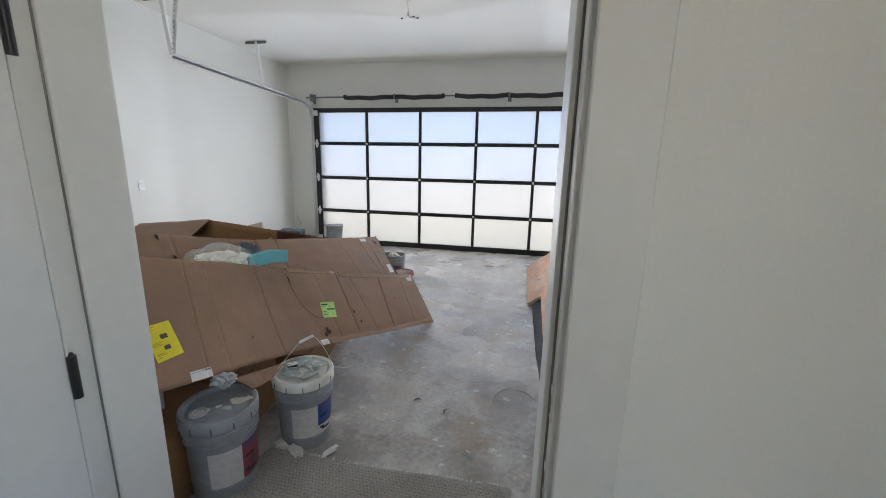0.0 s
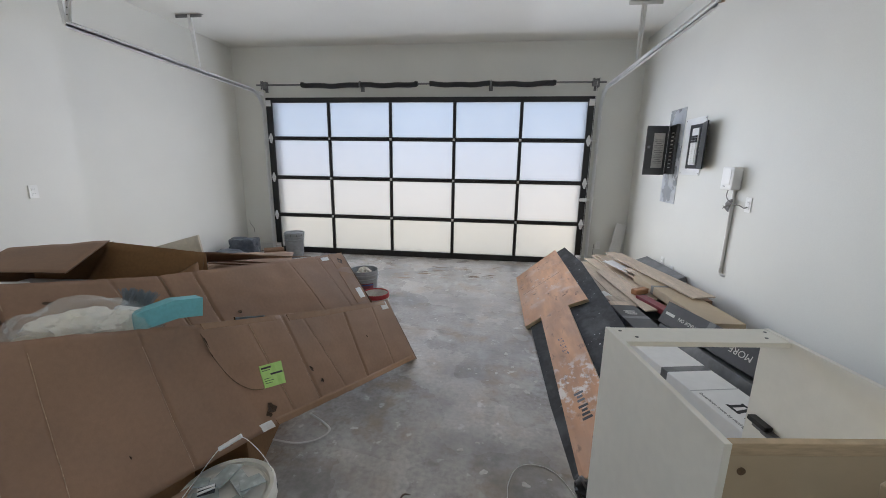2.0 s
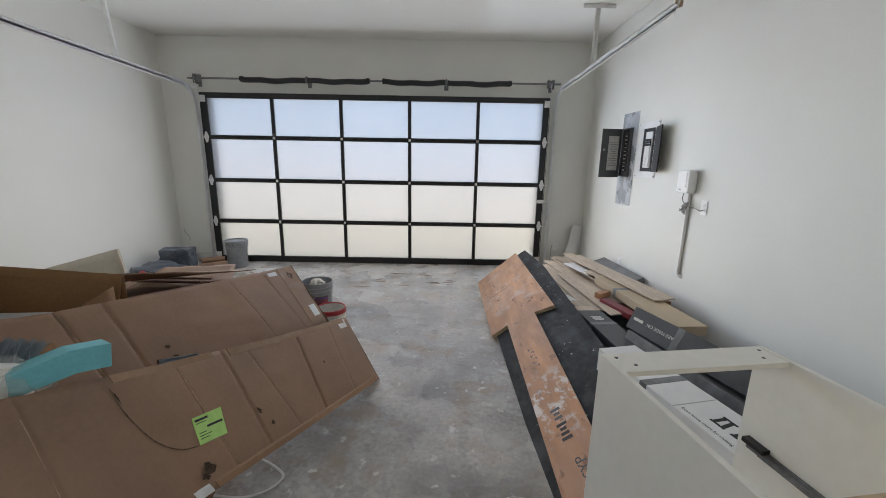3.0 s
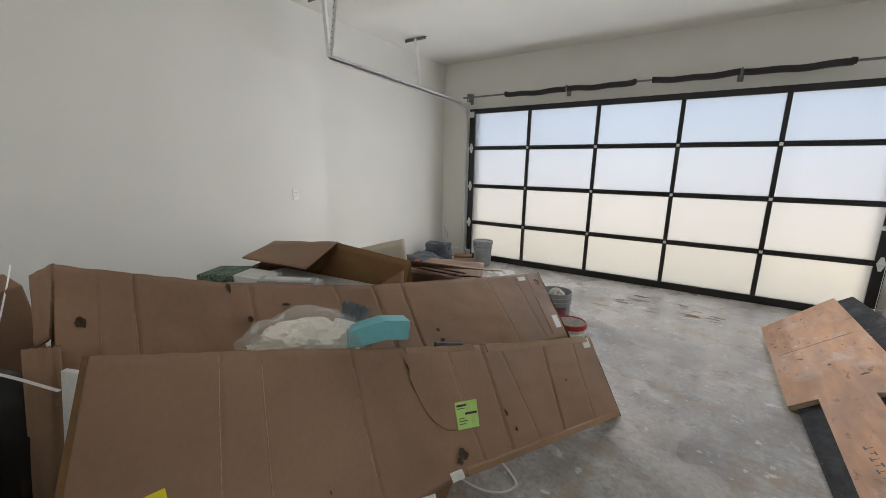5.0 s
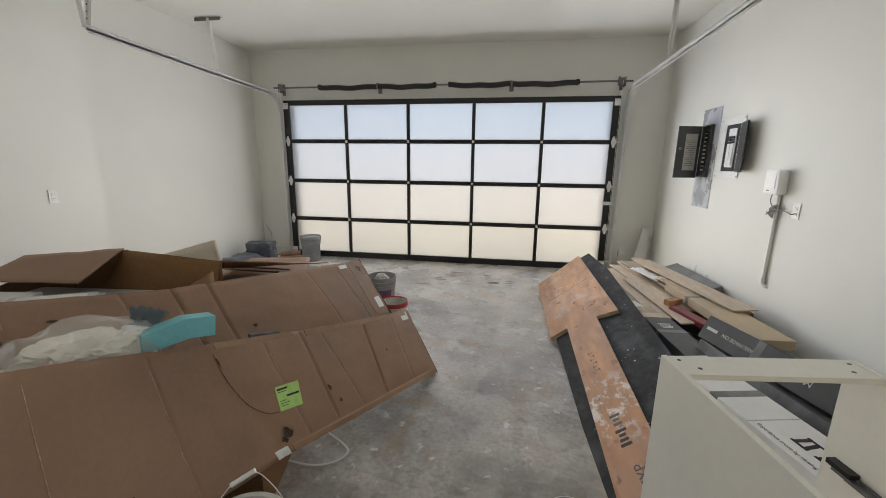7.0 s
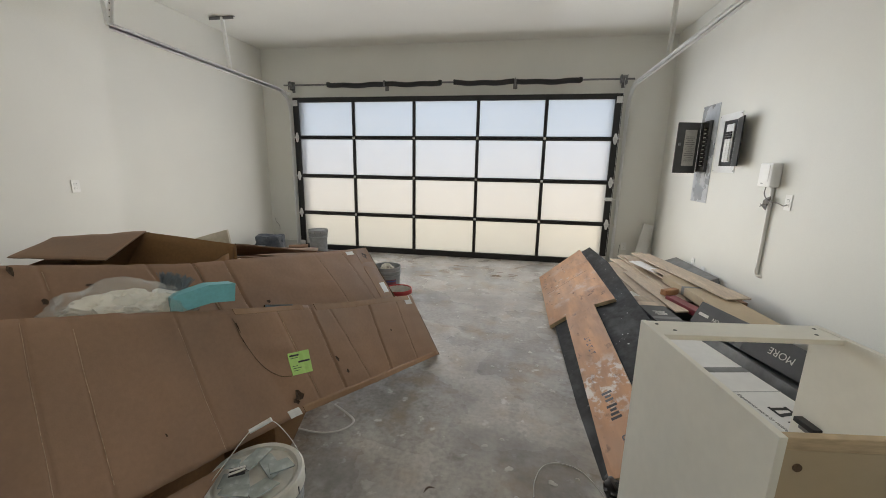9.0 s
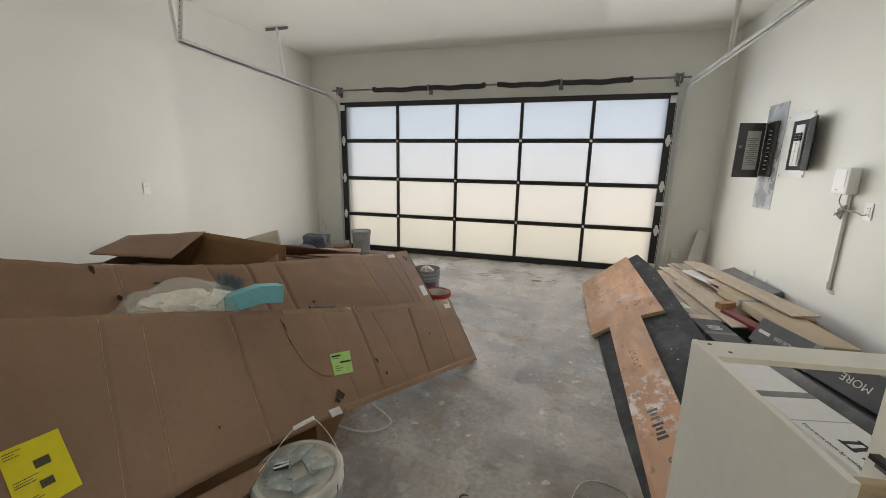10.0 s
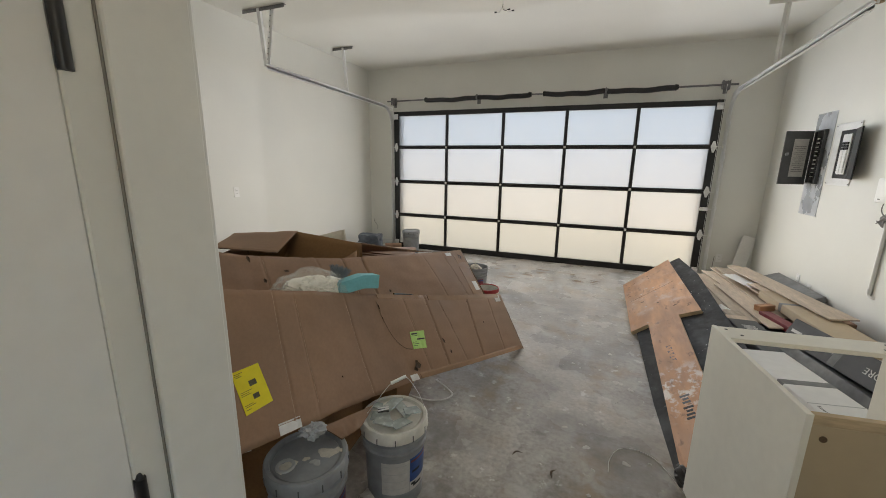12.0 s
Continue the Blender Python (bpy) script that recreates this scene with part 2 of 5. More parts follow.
# outside
bm = bmesh.new()
bm_box(bm, (600, 600, 0.1), Matrix.Translation((0, 0, -0.24)))
solid("ground", bm, "asphalt", "pale sunlit drive and ground outside", "ground")
for name, z, watts, colour in (("high_sky_daylight", 2.1, 10.2, (0.74, 0.84, 1.0)), ("low_sky_daylight", 1.52, 10.4, (0.86, 0.9, 1.0)),
                               ("far_drive_daylight", 0.93, 10.6, (1.0, 0.95, 0.87)), ("near_drive_daylight", 0.34, 11.0, (1.0, 0.93, 0.77))):
    opening_lamp(name, (4.76, 0.585), (0, 0.14, z), (0, -5, z), watts, colour)
# fill lamp added at the invented hall opening to brighten the door and jambs
opening_lamp("added_hall_fill", (1.25, 1.15), (HX1 - 0.02, -7.9, 1.5), (-0.75, -7.9, 1.4), 0.45, (0.93, 0.96, 1.0))

# ---- garage door ----
door = thing("garage_door", "black framed sectional garage door with frosted glass panes, closed", "garage door")
DW, SEC = 2.48, 0.607
for j in range(4):
    z0 = 0.015 + j * SEC
    for nm, a, b in (("rail", (-DW, -0.02, z0), (DW, 0.022, z0 + (0.075 if j == 0 else 0.03))),
                     ("rail", (-DW, -0.02, z0 + SEC - (0.075 if j == 3 else 0.03)), (DW, 0.022, z0 + SEC - 0.0004))):
        bm = bmesh.new()
        box_between(bm, a, b, 0.003)
        part(nm, bm, "black_metal", door)
    lo, hi = z0 + (0.075 if j == 0 else 0.03), z0 + SEC - (0.075 if j == 3 else 0.03)
    xs = [-DW, -1.464, -0.488, 0.488, 1.464, DW]
    for i, x in enumerate(xs):
        w0, w1 = (0, 0.1) if i == 0 else ((-0.1, 0) if i == 5 else (-0.024, 0.024))
        bm = bmesh.new()
        box_between(bm, (x + w0, -0.018, lo), (x + w1, 0.02, hi), 0.003)
        part("stile" if i in (0, 5) else "mullion", bm, "black_metal", door)
    for i in range(5):
        a = xs[i] + (0.1 if i == 0 else 0.024)
        b = xs[i + 1] - (0.1 if i == 4 else 0.024)
        bm = bmesh.new()
        box_between(bm, (a - 0.004, -0.003, lo - 0.004), (b + 0.004, 0.003, hi + 0.004))
        p = part("pane", bm, "glass", door)
        p.visible_shadow = False

# ---- house door frame and door ----
YS = YE - 0.12
frame_ob = thing("door_frame", "off-white painted door frame with stops and casing", "door frame", kind="structure")
for nm, a, b in (("jamb", (DX0 - 0.03, YH, 0), (DX0 - 0.012, YE + 0.004, DH)), ("stop", (DX0 - 0.012, YS, 0), (DX0, YE + 0.004, DH)),
                 ("jamb", (DX1 + 0.012, YH, 0), (DX1 + 0.03, YE + 0.004, DH)), ("stop", (DX1, YS, 0), (DX1 + 0.012, YE + 0.004, DH)),
                 ("head", (DX0 - 0.03, YH, DH), (DX1 + 0.03, YE + 0.004, DH + 0.03)), ("stop", (DX0, YS, DH - 0.012), (DX1, YE + 0.004, DH)),
                 ("casing", (DX0 - 0.075, YE, 0), (DX0 - 0.008, YE + 0.016, DH + 0.065)), ("casing", (DX1 + 0.008, YE, 0), (DX1 + 0.075, YE + 0.016, DH + 0.065)),
                 ("casing", (DX0 - 0.008, YE, DH + 0.008), (DX1 + 0.008, YE + 0.016, DH + 0.065)),
                 ("casing", (DX1 + 0.02, YH - 0.016, 0), (DX1 + 0.115, YH, DH + 0.1)), ("casing", (DX0 - 0.115, YH - 0.016, 0), (DX0 - 0.02, YH, DH + 0.1)),
                 ("casing", (DX0 - 0.02, YH - 0.016, DH + 0.005), (DX1 + 0.02, YH, DH + 0.1))):
    bm = bmesh.new()
    box_between(bm, a, b, 0.0025)
    part(nm, bm, "trim", frame_ob)
# dark strips draw the weather strip together with its gap shadow
for a, b in (((DX0 - 0.0119, YS - 0.004, 0), (DX0 - 0.008, YS - 0.0003, DH)), ((DX1 + 0.008, YS - 0.004, 0), (DX1 + 0.0119, YS - 0.0003, DH))):
    bm = bmesh.new()
    box_between(bm, a, b, 0.001)
    part("stop_gap_strip", bm, "grey_panel_early", frame_ob, "dark strip drawn for the weather strip and its gap shadow")
for zc in (0.93, 1.08):
    bm = bmesh.new()
    box_between(bm, (DX1 + 0.0095, YS - 0.034, zc - 0.03), (DX1 + 0.0118, YS - 0.012, zc + 0.03), 0.0008)
    sp = part("strike_plate", bm, "steel", frame_ob, "worn metal strike plate")
    bm = bmesh.new()
    box_between(bm, (DX1 + 0.0088, YS - 0.03, zc - 0.016), (DX1 + 0.0096, YS - 0.017, zc + 0.016))
    part("hole", bm, "black_metal", sp)

slab_ob = thing("door_1", "white painted interior door standing open with black hinges", "door", pose(DX0 - 0.014, YH + 0.004, 0, 0, 0, -6.5), kind="structure")
bm = bmesh.new()
box_between(bm, (-0.044, -0.93, 0.012), (0, -0.004, 2.03), 0.003)
part("leaf", bm, "door_paint", slab_ob)
for zc in (0.28, 0.998, 1.70):
    bm = bmesh.new()
    bm_cyl(bm, 0.0085, 0.0085, 0.1, Matrix.Translation((0.004, 0.002, zc - 0.05)), 14)
    bm_cyl(bm, 0.006, 0.003, 0.008, Matrix.Translation((0.004, 0.002, zc + 0.05)), 14)
    bm_box(bm, (0.012, 0.003, 0.1), Matrix.Translation((-0.006, -0.003, zc)), 0.001)
    part("hinge", bm, "black_metal", slab_ob, "black butt hinge", True)
bm = bmesh.new()
bm_cyl(bm, 0.026, 0.026, 0.01, pose(0.0, -0.865, 0.98, 0, 90, 0), 24)
bm_cyl(bm, 0.01, 0.01, 0.05, pose(0.005, -0.865, 0.98, 0, 90, 0), 16)
bm_box(bm, (0.016, 0.12, 0.02), Matrix.Translation((0.05, -0.815, 0.98)), 0.005, 2)
part("handle", bm, "black_metal", slab_ob, "black lever handle", True)

bm = bmesh.new()
box_between(bm, (XL, YE + 0.02, 0), (XL + 0.018, YF, 0.13), 0.004)
box_between(bm, (XL + 0.018, YF - 0.018, 0), (-OPEN_W - 0.09, YF, 0.13), 0.004)
solid("baseboard", bm, "trim", "low off-white curb along the wall foot", "baseboard")
bm = bmesh.new()
box_between(bm, (OPEN_W + 0.09, YF - 0.018, 0), (XR, YF, 0.13), 0.004)
solid("baseboard", bm, "trim", "low off-white curb along the wall foot", "baseboard")
for a, b in (((-OPEN_W - 0.09, -0.0, 0), (-OPEN_W + 0.02, YF, OPEN_H)), ((OPEN_W - 0.02, 0.0, 0), (OPEN_W + 0.09, YF, OPEN_H))):
    bm = bmesh.new()
    box_between(bm, (a[0], YF - 0.004, a[2]), (b[0], YF + 0.05, b[2]))
    solid("trim", bm, "trim", "white jamb board beside the garage door", "trim")

# ---- garage door hardware ----
for j in range(1, 4):
    z = 0.015 + j * SEC - 0.002
    for x in (-1.464, -0.488, 0.488, 1.464):
        bm = bmesh.new()
        bm_box(bm, (0.032, 0.004, 0.036), Matrix.Translation((x, -0.0225, z)), 0.0015)
        bm_cyl(bm, 0.006, 0.006, 0.034, pose(x - 0.017, -0.027, z, 0, 90, 0), 8)
        part("centre_hinge", bm, "steel", door, "small galvanised hinge")
    for s in (-1, 1):
        bm = bmesh.new()
        vs = [bm.verts.new((s * (DW - 0.05) + dx, -0.024, z + dz)) for dx, dz in ((-0.035, 0.0), (-0.012, 0.075), (0.012, 0.075), (0.035, 0.0), (0.012, -0.075), (-0.012, -0.075))]
        f = bm.faces.new(vs)
        r = bmesh.ops.extrude_face_region(bm, geom=[f])
        bmesh.ops.translate(bm, verts=[g for g in r["geom"] if isinstance(g, bmesh.types.BMVert)], vec=(0, -0.004, 0))
        bm_cyl(bm, 0.009, 0.009, 0.06, pose(s * (DW - 0.05) - 0.03, -0.034, z, 0, 90, 0), 10)
        bm_cyl(bm, 0.005, 0.005, 0.09, pose(s * (DW - 0.02) - 0.03, -0.05, z, 0, 90, 0), 8)
        eh = part("end_hinge", bm, "steel", door, "galvanised diamond-shaped roller hinge")
        bm = bmesh.new()
        bm_cyl(bm, 0.022, 0.022, 0.012, pose(s * (DW + 0.045), -0.05, z, 0, 90, 0), 16)
        part("roller", bm, "white_melamine", eh, smooth=True)
for s in (-1, 1):
    for z, hgt in ((0.09, 0.11), (2.36, 0.09)):
        bm = bmesh.new()
        bm_box(bm, (0.08, 0.005, hgt), Matrix.Translation((s * (DW - 0.045), -0.024, z)), 0.002)
        bm_box(bm, (0.05, 0.04, 0.005), Matrix.Translation((s * (DW - 0.04), -0.045, z + 0.02)), 0.002)
        part("corner_bracket", bm, "steel", door, "galvanised corner bracket")
bm = bmesh.new()
bm_box(bm, (0.1, 0.012, 0.05), Matrix.Translation((DW - 0.05, -0.028, 0.99)), 0.003)
bm_box(bm, (0.16, 0.006, 0.02), Matrix.Translation((DW - 0.03, -0.036, 0.99)), 0.002)
part("slide_lock", bm, "steel", door, "galvanised slide lock")
bm = bmesh.new()
bm_box(bm, (2 * DW, 0.04, 0.02), Matrix.Translation((0, 0.002, 0.0085)), 0.006, 2)
part("bottom_seal", bm, "black_metal", door, "black rubber bottom seal")


def bm_sweep(bm, path, profile, side):
    """Sweeps an open profile of (sideways, inward) pairs along a path in a plane across side."""
    side, rings = Vector(side), []
    for i, p in enumerate(path):
        d = (Vector(path[min(i + 1, len(path) - 1)]) - Vector(path[max(i - 1, 0)])).normalized()
        nrm = side.cross(d).normalized()
        rings.append([bm.verts.new(Vector(p) + side * a + nrm * b) for a, b in profile])
    for a, b in zip(rings, rings[1:]):
        for k in range(len(profile) - 1):
            bm.faces.new((a[k], a[k + 1], b[k + 1], b[k]))


def track_path(x):
    pts = [(x, -0.055, z) for z in (0.02, 0.6, 1.2, 1.8, 2.19)]
    for k in range(1, 11):
        a = math.pi / 2 * k / 10
        pts.append((x, -0.055 - 0.3 * (1 - math.cos(a)), 2.21 + 0.3 * math.sin(a)))
    return pts + [(x, -1.0, 2.525), (x, -2.85, 2.575)]


TRACK_X = {-1: -2.505, 1: 2.545}
for s in (-1, 1):
    tr = thing("door_track", "galvanised steel overhead garage door track", "door track", group="garage door tracks")
    x = TRACK_X[s]
    prof = [(-s * 0.022, 0.026), (-s * 0.012, 0.03), (s * 0.006, 0.029), (s * 0.014, 0.02), (s * 0.011, 0.008), (s * 0.011, -0.008), (s * 0.014, -0.02), (s * 0.006, -0.029), (-s * 0.012, -0.03), (-s * 0.022, -0.026)]
    bm = bmesh.new()
    bm_sweep(bm, track_path(x), prof, (1, 0, 0))
    bmesh.ops.solidify(bm, geom=bm.faces[:], thickness=0.0025)
    bmesh.ops.recalc_face_normals(bm, faces=bm.faces[:])
    part("rail", bm, "steel", tr)
    for z in (0.3, 1.0, 1.7, 2.15):
        bm = bmesh.new()
        bm_box(bm, (0.035, 0.004, 0.05), Matrix.Translation((x + s * 0.03, YF - 0.002, z)))
        bm_box(bm, (0.004, 0.075, 0.05), Matrix.Translation((x + s * 0.0145, -0.008, z)), 0.001)
        part("wall_bracket", bm, "steel", tr)
    bm = bmesh.new()
    bm_box(bm, (0.003, 0.3, 0.05), Matrix.Translation((x + s * 0.016, -0.13, 2.5)))
    part("gusset", bm, "steel", tr)

# perforated angle hangers
for x, y, mat, rear in ((-2.6, -1.3, "steel", False), (2.6, -1.25, "trim", False), (-2.6, -2.82, "steel", True), (2.6, -2.82, "card_worn", True)):
    hg = thing("track_hanger", "perforated galvanised angle hanging the door track from the ceiling" if mat == "steel" else "paint-smeared metal strap hanging the door track", "hanger", group="track hangers")
    s = 1 if x > 0 else -1

    def angle(name, a, b, wide, mt, holes=True):
        a, b = Vector(a), Vector(b)
        d = b - a
        m = look(a, b) @ pose(0, 0, 0, 0, 0, 0)
        bm = bmesh.new()
        bm_box(bm, (wide, 0.003, d.length), m @ Matrix.Translation((0, 0, -d.length / 2)))
        bm_box(bm, (0.003, wide, d.length), m @ Matrix.Translation((wide / 2, -wide / 2, -d.length / 2)))
        ob = part(name, bm, mt, hg)
        if holes:
            k = 0.03
            while k < d.length - 0.02:
                bm = bmesh.new()
                bm_cyl(bm, 0.006, 0.006, 0.0012, m @ pose(0, -0.0014, -k, 90, 0, 0), 8)
                part("hole", bm, "black_metal", ob)
                k += 0.055
    angle("ceiling_angle", (x - 0.17 - (0.05 if rear else 0), y, H - 0.004), (x + 0.17 + (0.2 if rear and s < 0 else 0), y, H - 0.004), 0.035, "dark_steel" if s < 0 else mat if not rear else "steel", mat == "steel")
    angle("drop_strap", (x - s * 0.02, y, H - 0.005), (TRACK_X[s] + s * 0.03, y + 0.01, 2.555 if not rear else 2.595), 0.035, mat if mat != "card_worn" else "raw_ply", mat == "steel")
    if rear:
        angle("brace", (x - s * 0.17 if s < 0 else x + 0.1, y + 0.0, H - 0.005), (TRACK_X[s] + s * 0.03, y - 0.005, 2.6), 0.03, "steel", s < 0)

# torsion shaft and springs
ts = thing("torsion_spring_assembly", "steel shaft with black covered springs above the garage door", "spring assembly")
SY, SZ = -0.1, 2.61
bm = bmesh.new()
bm_cyl(bm, 0.0127, 0.0127, 5.14, pose(-2.56, SY, SZ, 0, 90, 0), 14)
part("shaft", bm, "dark_steel", ts, smooth=True)
for s in (-1, 1):
    bm = bmesh.new()
    bm_spin(bm, [(0.0, 0), (0.055, 0), (0.058, 0.012), (0.046, 0.018), (0.044, 0.05), (0.05, 0.055), (0.05, 0.062), (0.0, 0.062)], pose(s * 2.43 - 0.03, SY, SZ, 0, 90, 0), 20)
    part("cable_drum", bm, "dark_steel", ts, "dark cast cable drum", True)
    bm = bmesh.new()
    bm_box(bm, (0.006, 0.13, 0.12), Matrix.Translation((s * 2.49, -0.035, SZ)), 0.002)
    bm_box(bm, (0.05, 0.006, 0.16), Matrix.Translation((s * 2.47, YF - 0.003, SZ - 0.01)), 0.002)
    part("end_bearing_plate", bm, "dark_steel", ts)
    bm = bmesh.new()
    bm_tube(bm, [(s * 2.445, SY - 0.05, SZ), (s * 2.46, -0.06, 2.3), (s * 2.462, -0.045, 0.1)], 0.0025, 6)
    part("lift_cable", bm, "steel", ts)
for x0, x1, xm in ((-1.81, -0.07, -0.92), (0.15, 1.885, 1.005)):
    for a, b in ((x0, xm - 0.015), (xm + 0.015, x1)):
        pts = [(a + (b - a) * k / 30, SY, SZ - 0.014 * math.sin(math.pi * (k / 30)) - 0.01 * math.sin(6.3 * k / 30 + a) ** 2) for k in range(31)]
        bm = bmesh.new()
        bm_tube(bm, pts, lambda t: 0.035 + 0.0014 * math.sin(t * 190), 12)
        part("spring", bm, material("spring_cover", (0.018, 0.018, 0.02), rough=0.45, grain=60, vary=0.3, bump=0.3, bump_scale=90), ts, "black wrapped torsion spring", True)
    for xe in (x0, x1):
        bm = bmesh.new()
        bm_spin(bm, [(0.0, -0.025), (0.036, -0.025), (0.038, -0.01), (0.032, 0.02), (0.0, 0.025)], pose(xe, SY, SZ, 0, 90, 0), 16)
        part("winding_cone", bm, "black_metal", ts, smooth=True)
    bm = bmesh.new()
    bm_box(bm, (0.006, 0.14, 0.09), Matrix.Translation((xm, -0.03, SZ)), 0.002)
    bm_box(bm, (0.06, 0.005, 0.14), Matrix.Translation((xm, YF - 0.003, SZ - 0.015)), 0.002)
    bm_cyl(bm, 0.045, 0.045, 0.014, pose(xm - 0.007, SY, SZ, 0, 90, 0), 16)
    part("centre_bracket", bm, "dark_steel", ts)

# ceiling wire
cw = thing("ceiling_wire", "capped electrical wires hanging from a ceiling hole", "wire")
for k, (dx, dy) in enumerate(((-0.05, 0.02), (0.06, -0.01), (0.09, 0.03))):
    bm = bmesh.new()
    bm_tube(bm, spline([(0.0, -2.36, H), (0.01, -2.36, 3.1), (0.01 * k, -2.36, 3.03), (dx * 0.6, -2.36 + dy, 3.0), (dx, -2.36 + dy, 3.005)], 6), 0.003, 6)
    w = part("wire", bm, "trim" if k != 1 else "black_metal", cw, smooth=True)
    bm = bmesh.new()
    bm_cyl(bm, 0.005, 0.009, 0.025, pose(dx, -2.36 + dy, 3.005, 0, 90 if dx > 0 else -90, 0), 8)
    part("wire_cap", bm, "black_metal", w)
bm = bmesh.new()
bm_cyl(bm, 0.05, 0.05, 0.004, Matrix.Translation((0, -2.36, H - 0.004)), 20)
part("box_ring", bm, "trim", cw)


# ---- wall fittings ----
def outlet(place, rz, label, plate="white_plastic", switch=False):
    ob = thing("wall_outlet" if not switch else "light_switch", label, "outlet" if not switch else "switch", pose(*place, 0, 0, rz))
    bm = bmesh.new()
    bm_box(bm, (0.006, 0.072, 0.116), Matrix.Translation((0.003, 0, 0)), 0.002, 2)
    pl = part("cover_plate", bm, plate, ob)
    if switch:
        bm = bmesh.new()
        bm_box(bm, (0.006, 0.033, 0.066), pose(0.007, 0, 0, 0, 4, 0), 0.001)
        part("rocker", bm, plate, pl)
    else:
        for dz in (-0.02, 0.02):
            bm = bmesh.new()
            bm_box(bm, (0.004, 0.034, 0.028), Matrix.Translation((0.007, 0, dz)), 0.001)
            so = part("socket", bm, plate, pl)
        for dz in (-0.02, 0.02):
            bm = bmesh.new()
            for dy in (-0.006, 0.006):
                bm_box(bm, (0.001, 0.002, 0.008), Matrix.Translation((0.0092, dy, dz + 0.003)))
            part("slots", bm, "black_metal", pl)
    return ob


M["white_plastic"] = material("white_plastic", (0.87, 0.87, 0.85), rough=0.35, grain=20, vary=0.02, bump=0.0)
M["grey_panel"] = material("dark_grey_enamel", (0.075, 0.078, 0.08), rough=0.4, grain=60, vary=0.08, stain=5, stain_amount=0.12, bump=0.02)
M["sheet_metal"] = material("dull_sheet_steel", (0.5, 0.52, 0.55), rough=0.28, metal=0.45, grain=10, vary=0.1, stain=6, stain_amount=0.25, bump=0.08, bump_scale=7)
M["paper"] = material("printed_paper", (0.55, 0.54, 0.52), rough=0.75, grain=40, vary=0.08, bump=0.02)
M["ink"] = material("dark_print", (0.03, 0.03, 0.032), rough=0.7, grain=120, vary=0.2, bump=0.0)
outlet((XL, -2.972, 1.18), 0, "white wall outlet on the bare painted wall")
outlet((XR, -2.652, 1.2), 180, "white wall outlet with a grey cable plugged in")
outlet((XR, -1.31, 0.40), 180, "white low wall outlet behind the scrap pile")
outlet((XR, -1.565, 0.36), 180, "white low wall outlet behind the scrap pile")

# meter plate and first breaker panel with its door open
pa = thing("breaker_panel", "dark grey breaker panel with open door on a bare steel plate", "breaker panel")
bm = bmesh.new()
bm_box(bm, (0.004, 0.37, 1.03), Matrix.Translation((XR - 0.002, -1.2, 1.597)), 0.001)
bp = part("backing_plate", bm, "sheet_metal", pa, "unpainted galvanised steel plate")
for dy in (-0.17, 0.17):
    for dz in (-0.49, 0.49):
        bm = bmesh.new()
        bm_cyl(bm, 0.006, 0.006, 0.003, pose(XR - 0.004, -1.2 + dy, 1.597 + dz, 0, -90, 0), 10)
        part("screw", bm, "steel", bp)
bm = bmesh.new()
for a, b in (((0.03, 0.2, 0.012), (0, 0, 0.264)), ((0.03, 0.2, 0.012), (0, 0, -0.264)), ((0.03, 0.012, 0.54), (0, 0.074, 0)), ((0.03, 0.012, 0.54), (0, -0.074, 0)), ((0.006, 0.19, 0.53), (0.01, 0, 0))):
    bm_box(bm, a, Matrix.Translation((XR - 0.02 + b[0], -1.19 + b[1] * 1.25, 1.675 + b[2])), 0.001)
part("housing", bm, "grey_panel", pa)
for k in range(10):
    for dy in (-0.03, 0.03):
        bm = bmesh.new()
        bm_box(bm, (0.016, 0.048, 0.036), Matrix.Translation((XR - 0.016, -1.19 + dy, 1.48 + k * 0.042)), 0.002)
        br = part("breaker", bm, "black_metal", pa, "black circuit breaker")
        bm = bmesh.new()
        bm_box(bm, (0.014, 0.01, 0.012), Matrix.Translation((XR - 0.028, -1.19 + dy * 0.5, 1.48 + k * 0.042)), 0.002)
        part("toggle", bm, "white_plastic", br)
lid = pose(XR - 0.036, -1.085, 1.668, 0, 0, 99)
bm = bmesh.new()
bm_box(bm, (0.014, 0.25, 0.55), lid @ Matrix.Translation((-0.0, 0.125, 0)), 0.003)
ld = part("panel_door", bm, "grey_panel", pa, "dark grey open panel door")
bm = bmesh.new()
bm_box(bm, (0.002, 0.13, 0.39), lid @ Matrix.Translation((-0.0085, 0.1, -0.0)))
sh = part("directory_sheet", bm, "paper", ld, "printed paper circuit directory")
for k in range(14):
    bm = bmesh.new()
    bm_box(bm, (0.001, 0.1 - 0.04 * (k % 3 == 2), 0.004), lid @ Matrix.Translation((-0.0098, 0.1, 0.12 - k * 0.02)))
    part("print_line", bm, "grey_panel", sh)
bm = bmesh.new()
bm_box(bm, (0.006, 0.03, 0.03), lid @ Matrix.Translation((-0.009, 0.212, 0.04)), 0.002)
part("latch", bm, "sheet_metal", ld)

